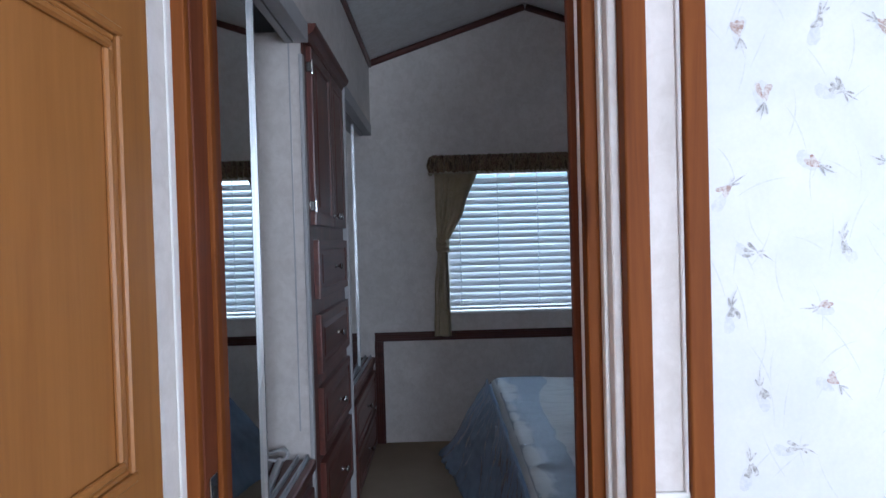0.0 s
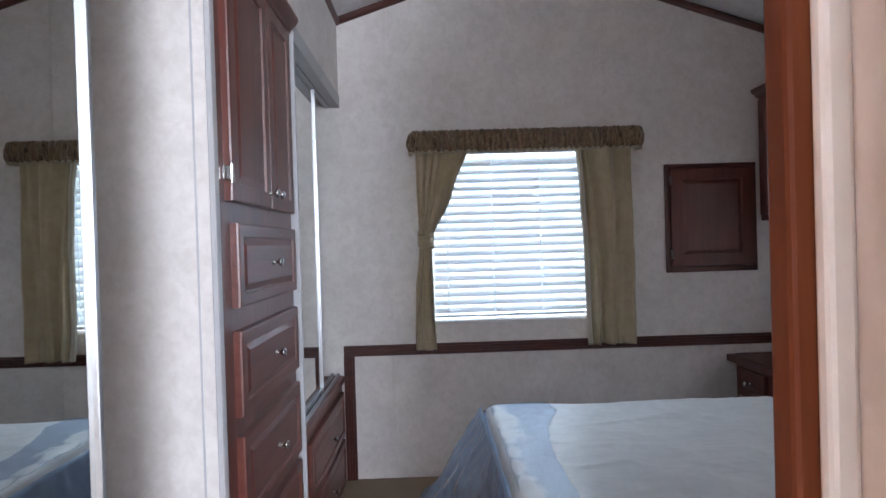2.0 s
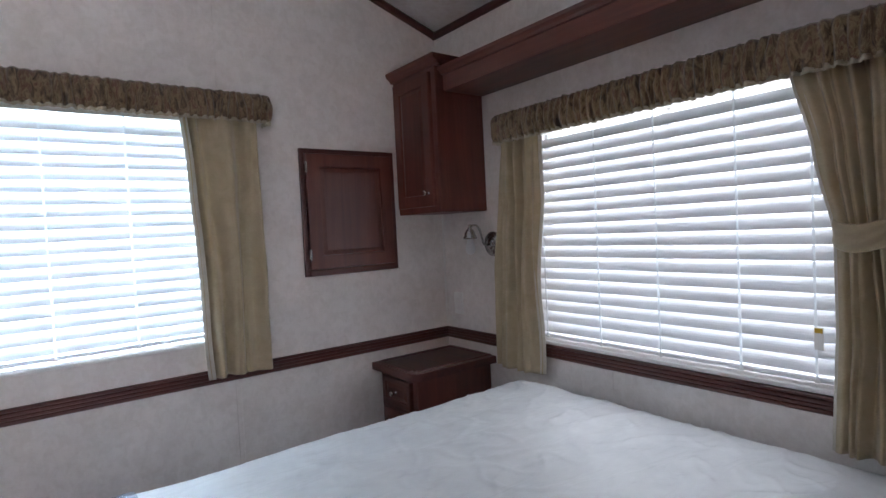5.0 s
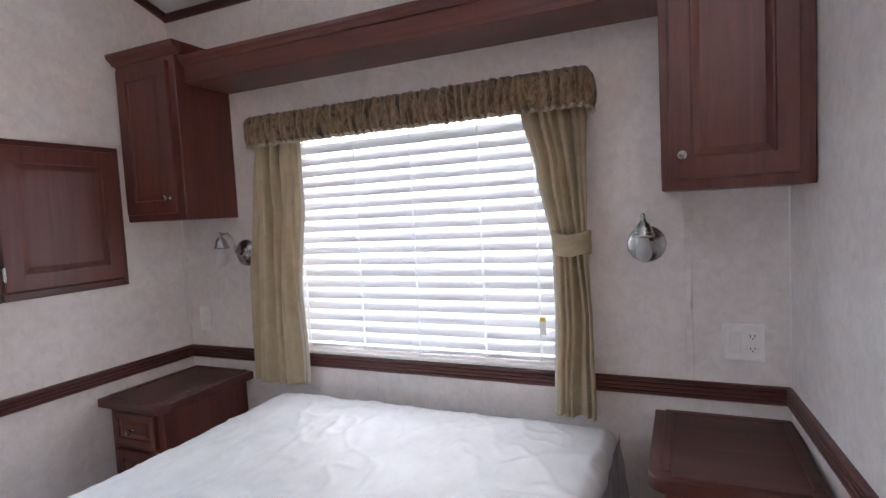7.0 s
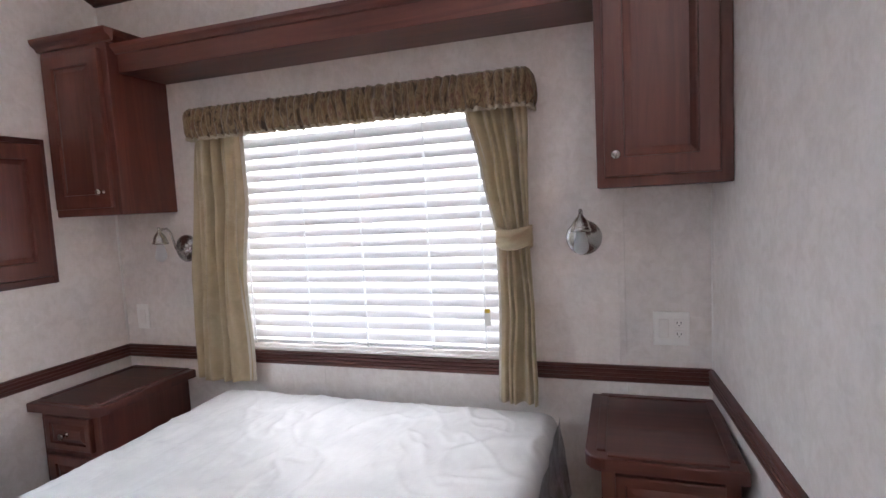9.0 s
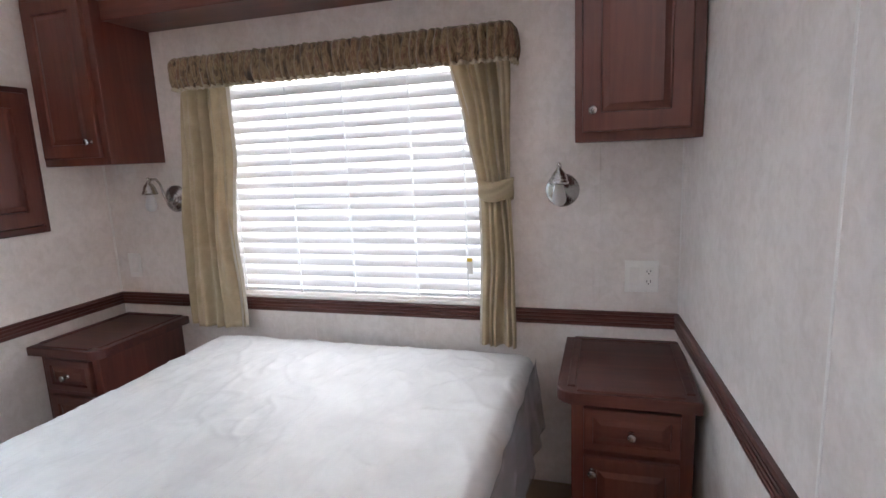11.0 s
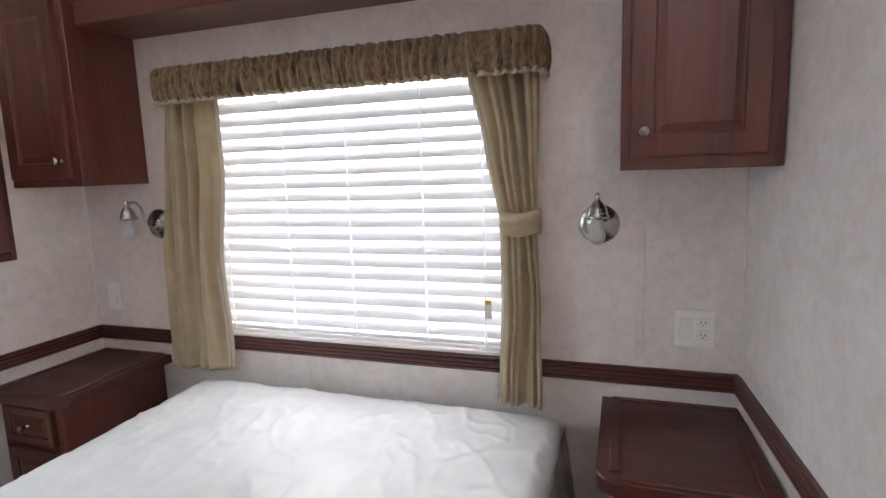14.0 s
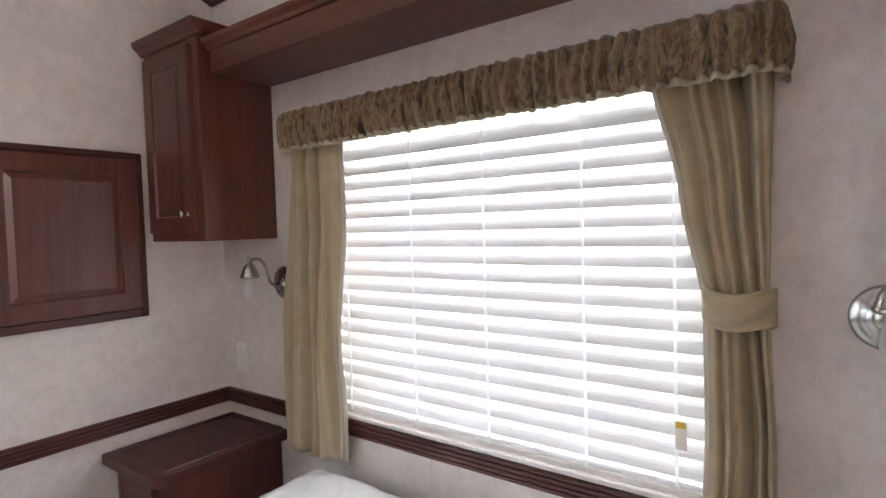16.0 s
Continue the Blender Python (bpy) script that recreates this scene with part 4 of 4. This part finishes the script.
access = thing("access_door", pose(2.685, NORTH, 1.073), "dark cherry framed access door on the wall", "cabinet door")
for nm, a in (("frame_stile", (0, 0.022, 0, 0.59)), ("frame_stile", (0.478, 0.5, 0, 0.59)), ("frame_rail", (0.022, 0.478, 0, 0.03)), ("frame_rail", (0.022, 0.478, 0.568, 0.59))):
    bm = B()
    box(bm, a[0], a[1], -0.018, 0, a[2], a[3], 0.004, 2)
    part(nm, bm, TRIM, access)
bm = B()
panel_slab(bm, 0.452, 0.534, 0.030, 0.084)
part("leaf", bm, CHERRY_V, access, "", False, pose(0.024, -0.001, 0.032))
for z in (0.10, 0.50):
    hinge(access, 0.024, -0.012, z)


# nightstands
def nightstand(m, w, label, flip, tray):
    """Local x along the wall, front at -y; flip puts the rounded corner on the other end."""
    t = thing("nightstand", m, label, "nightstand", "nightstands")
    d = 0.495
    bm = B()
    pts = []
    c = 0.055
    xa, xb = 0.0, w
    outline = [(xb, 0.0), (xa, 0.0)]
    if flip:
        outline += [(xa, -d)]
        outline += [(xb - c + c * math.sin(i * math.pi / 12), -d + c - c * math.cos(i * math.pi / 12)) for i in range(7)]
    else:
        outline += [(xa + c - c * math.cos(i * math.pi / 12), -d + c - c * math.sin(i * math.pi / 12)) for i in range(7)]
        outline += [(xb, -d)]
    lo = [bm.verts.new((x, y, 0.584)) for x, y in outline]
    hi = [bm.verts.new((x, y, 0.620)) for x, y in outline]
    bm.faces.new(lo)
    top = bm.faces.new(list(reversed(hi)))
    n = len(lo)
    for i in range(n):
        bm.faces.new((lo[i], hi[i], hi[(i + 1) % n], lo[(i + 1) % n]))
    bmesh.ops.bevel(bm, geom=list(top.edges), offset=0.006, segments=3, profile=0.6, affect='EDGES')
    part("top", bm, TRIM, t)
    if tray:
        bm = B()
        xl, xr = (0.012, w - 0.03) if flip else (0.03, w - 0.012)
        for a in ((xl + 0.03, xr - 0.03, -d + 0.014, -d + 0.040), (xl, xr, -0.030, -0.004), (xl, xl + 0.026, -d + 0.045, -0.030), (xr - 0.026, xr, -d + 0.045, -0.030)):
            box(bm, a[0], a[1], a[2], a[3], 0.618, 0.6255, 0.004, 2)
        part("raised_rim", bm, TRIM, t)
    b0, b1 = (0.012, w - 0.045) if flip else (0.042, w - 0.012)
    bm = B()
    box(bm, b0, b1, -d + 0.045, 0, 0.0, 0.584, 0.002)
    part("body", bm, CHERRY_V, t)
    fw = b1 - b0 - 0.075
    front(t, "drawer", b0 + 0.037, -d + 0.045, 0.428, fw, 0.135, 0.020, 0.034, CHERRY_H, (fw / 2, 0.0675))
    front(t, "door", b0 + 0.037, -d + 0.045, 0.060, fw, 0.345, 0.020, 0.050, None, (0.026 if not flip else fw - 0.026, 0.305))
    return t


nightstand(pose(EAST, 2.258, 0, 0, 0, -90), 0.400, "dark cherry nightstand beside the plain wall", False, True)
nightstand(pose(EAST, 4.392, 0, 0, 0, -90), 0.372, "dark cherry nightstand tucked into the corner", True, True)


# wall sconces
def sconce(y, label):
    t = thing("wall_sconce", pose(EAST, y, 1.178, 0, 0, -90), label, "wall lamp", "wall sconces")
    bm = B()
    lathe(bm, [(0.061, 0.0), (0.061, 0.006), (0.055, 0.011), (0.049, 0.011), (0.046, 0.017), (0.038, 0.017), (0.036, 0.021), (0.030, 0.021), (0.024, 0.028), (0.012, 0.034)], pose(0, 0, 0, 90), 28)
    part("backplate", bm, CHROME, t, "round stepped nickel backplate", True)
    bm = B()
    arm = [(0, -0.03, 0.0), (0, -0.050, -0.006), (0, -0.066, 0.004), (0, -0.076, 0.030), (0, -0.088, 0.072), (0, -0.108, 0.094), (0, -0.134, 0.094), (0, -0.150, 0.080)]
    tube(bm, arm, 0.0055, 10)
    part("arm", bm, CHROME, t, "", True)
    bm = B()
    lathe(bm, [(0.031, 0.016), (0.033, 0.020), (0.033, 0.025), (0.029, 0.028), (0.030, 0.032), (0.027, 0.036), (0.026, 0.044), (0.019, 0.056), (0.010, 0.066), (0.006, 0.074), (0.007, 0.080), (0.006, 0.086), (0.002, 0.090)], pose(0, -0.150, 0.014), 20)
    part("socket_cup", bm, CHROME, t, "", True)
    bm = B()
    lathe(bm, [(0.014, 0.026), (0.015, 0.008), (0.020, -0.012), (0.024, -0.030), (0.022, -0.044), (0.014, -0.054), (0.003, -0.058)], pose(0, -0.150, 0.014), 20)
    part("bulb", bm, BULB, t, "frosted white bulb", True)
    return t


sconce(2.272, "brushed nickel wall sconce with a bare bulb")
sconce(4.000, "brushed nickel wall sconce beside the curtain")

# ---------------------------------------------------------------- bed
BX0, BX1, BY0, BY1, BTOP = 1.610, 3.440, 2.375, 3.775, 0.575
bed = thing("bed", pose(0, 0, 0), "bed with a new mattress still in clear plastic wrap", "bed")
bm = B()
box(bm, BX0 + 0.03, BX1, BY0 + 0.01, BY1 - 0.02, 0.10, 0.345, 0.012, 2)
part("box_base", bm, BASE_CLOTH, bed, "grey cloth box base")
bm = B()
box(bm, BX0 + 0.10, BX1 - 0.02, BY0 + 0.07, BY1 - 0.08, 0.0, 0.10)
part("plinth", bm, TRIM, bed)


def mattress_point(u, v):
    """Rounded, slightly sagging mattress skin; u along the bed, v across and down both sides."""
    hw, r, hgt = (BY1 - BY0) / 2, 0.05, BTOP - 0.34
    arc = math.pi / 2 * r
    total = 2 * (hgt - r) + 2 * arc + 2 * (hw - r)
    s = v * total
    yc = (BY0 + BY1) / 2
    side = -1
    if s > total / 2:
        s, side = total - s, 1
    if s < hgt - r:
        y, z = hw, 0.34 + s
    elif s < hgt - r + arc:
        a = (s - hgt + r) / r
        y, z = hw - r + r * math.cos(a), BTOP - r + r * math.sin(a)
    else:
        y, z = hw - r - (s - hgt + r - arc), BTOP
    return yc + side * y, z


def wrinkle(x, y):
    a = noise.noise((x * 1.7 + y * 1.1, y * 4.5 - x * 1.2, 0.3))
    b = noise.noise((x * 3.1 - y * 2.0, y * 6.0 + x * 2.4, 4.1))
    c = noise.noise((x * 12, y * 12, 7.7))
    d = noise.noise((x * 6.5 + y * 4.0, y * 9.0 - x * 5.0, 9.4))
    near = 0.5 + 0.9 * smooth01(2.2, 3.3, x)
    ridge = max(0.0, 1 - abs(a) * 6) * 0.004 + 0.9 * near * (max(0.0, 1 - abs(b) * 9) ** 1.5 * 0.004 + max(0.0, 1 - abs(d) * 8) ** 1.5 * 0.0035)
    return ridge + 0.010 * noise.noise((x * 1.6, y * 1.9, 2.0)) + 0.002 * c


bm = B()
NU, NV = 190, 190
grid = []
for i in range(NU + 1):
    u = i / NU
    x = BX0 + (BX1 - BX0) * u
    ends = min(u, 1 - u) * (BX1 - BX0)
    drop = 0.0 if ends > 0.05 else 0.05 - math.sqrt(max(0.0, 0.0025 - (0.05 - ends) ** 2))
    row = []
    for j in range(NV + 1):
        y, z = mattress_point(u, j / NV)
        w = wrinkle(x, y)
        edge_soft = smooth01(0.34, BTOP, z)
        row.append(bm.verts.new((x + 0.006 * noise.noise((y * 6, z * 9, u * 3)) * (ends < 0.02), y + 0.004 * noise.noise((x * 8, z * 14, 1)), max(0.34, z + (w - drop) * edge_soft))))
    grid.append(row)
for a, b in zip(grid, grid[1:]):
    for j in range(NV):
        bm.faces.new((a[j], a[j + 1], b[j + 1], b[j]))
bm.faces.new(grid[0])
bm.faces.new(list(reversed(grid[-1])))
part("mattress", bm, WRAP_TOP, bed, "white mattress under crinkled clear film", True)
bm = B()
box(bm, BX0 - 0.004, BX0 + 0.010, BY0 + 0.02, BY1 - 0.02, 0.342, BTOP - 0.03, 0.003)
part("border", bm, BORDER, bed, "blue woven mattress border")


def foot_film(u, v):
    """Loose film hanging at the foot, flaring at the far corner; its blue is painted window reflection."""
    y = BY0 + 0.01 + (BY1 - BY0 + 0.01) * u
    flare = smooth01(0.55, 1.0, u)
    drop = 1 - v
    out = 0.012 + drop * (0.10 + 0.16 * flare)
    crease = 1 - abs(noise.noise((u * 11, v * 1.6, 3))) * 3
    ripple = drop * (0.022 * max(-0.6, crease) + 0.020 * noise.noise((u * 6, v * 2.2, 8))) + 0.007 * noise.noise((u * 40, v * 9, 5))
    z = (BTOP - 0.012) * v + (0.05 + 0.03 * math.sin(u * 11)) * drop
    return (BX0 - out - ripple, y + 0.36 * flare * drop ** 1.4 + 0.004 * math.sin(v * 20), z)


def lap_film(u, v):
    """Film strip over the top edge at the foot, uneven inside, added for the blue reflection."""
    y = BY0 + 0.03 + (BY1 - BY0 - 0.06) * u
    reach = 0.15 + 0.06 * noise.noise((u * 4, 2.0, 1)) + 0.012 * noise.noise((u * 17, 5.0, 1)) + 0.10 * smooth01(0.6, 1.0, u)
    x = BX0 + 0.022 + reach * v
    fold_up = 0.004 * max(0.0, 1 - abs(noise.noise((x * 3 + u * 3, u * 7, 4))) * 4)
    return (x, y, BTOP + 0.004 + wrinkle(x, y) + fold_up + 0.002 * noise.noise((u * 24, v * 5, 6)) - 0.012 * (1 - v) ** 2)


cloth("top_wrap", lap_film, 120, 20, LAP_FILM, bed, 0.0012, "loose clear plastic over the top edge, tinted blue as window reflection")
cloth("foot_wrap", foot_film, 110, 30, WRAP_FILM, bed, 0.0012, "loose clear plastic at the foot, tinted blue as window reflection")


def side_film(side):
    def fn(u, v):
        x = BX0 + (BX1 - BX0) * u
        drop = 1 - v
        out = 0.006 + drop * 0.030
        ripple = 0.007 * drop * math.sin(u * 60 + 2.4 * math.sin(u * 13)) + 0.008 * noise.noise((u * 18, v * 3, side))
        low = 0.30 + 0.05 * noise.noise((u * 5, side, 2))
        z = BTOP - 0.03 - (BTOP - 0.03 - low) * drop
        y = (BY1 + out + ripple) if side > 0 else (BY0 - out - ripple)
        return (x, y, z)
    return fn


cloth("side_wrap", side_film(-1), 120, 14, SIDE_FILM, bed, 0.0012, "loose clear plastic down the side")
cloth("side_wrap", side_film(1), 120, 14, SIDE_FILM, bed, 0.0012, "loose clear plastic down the side")
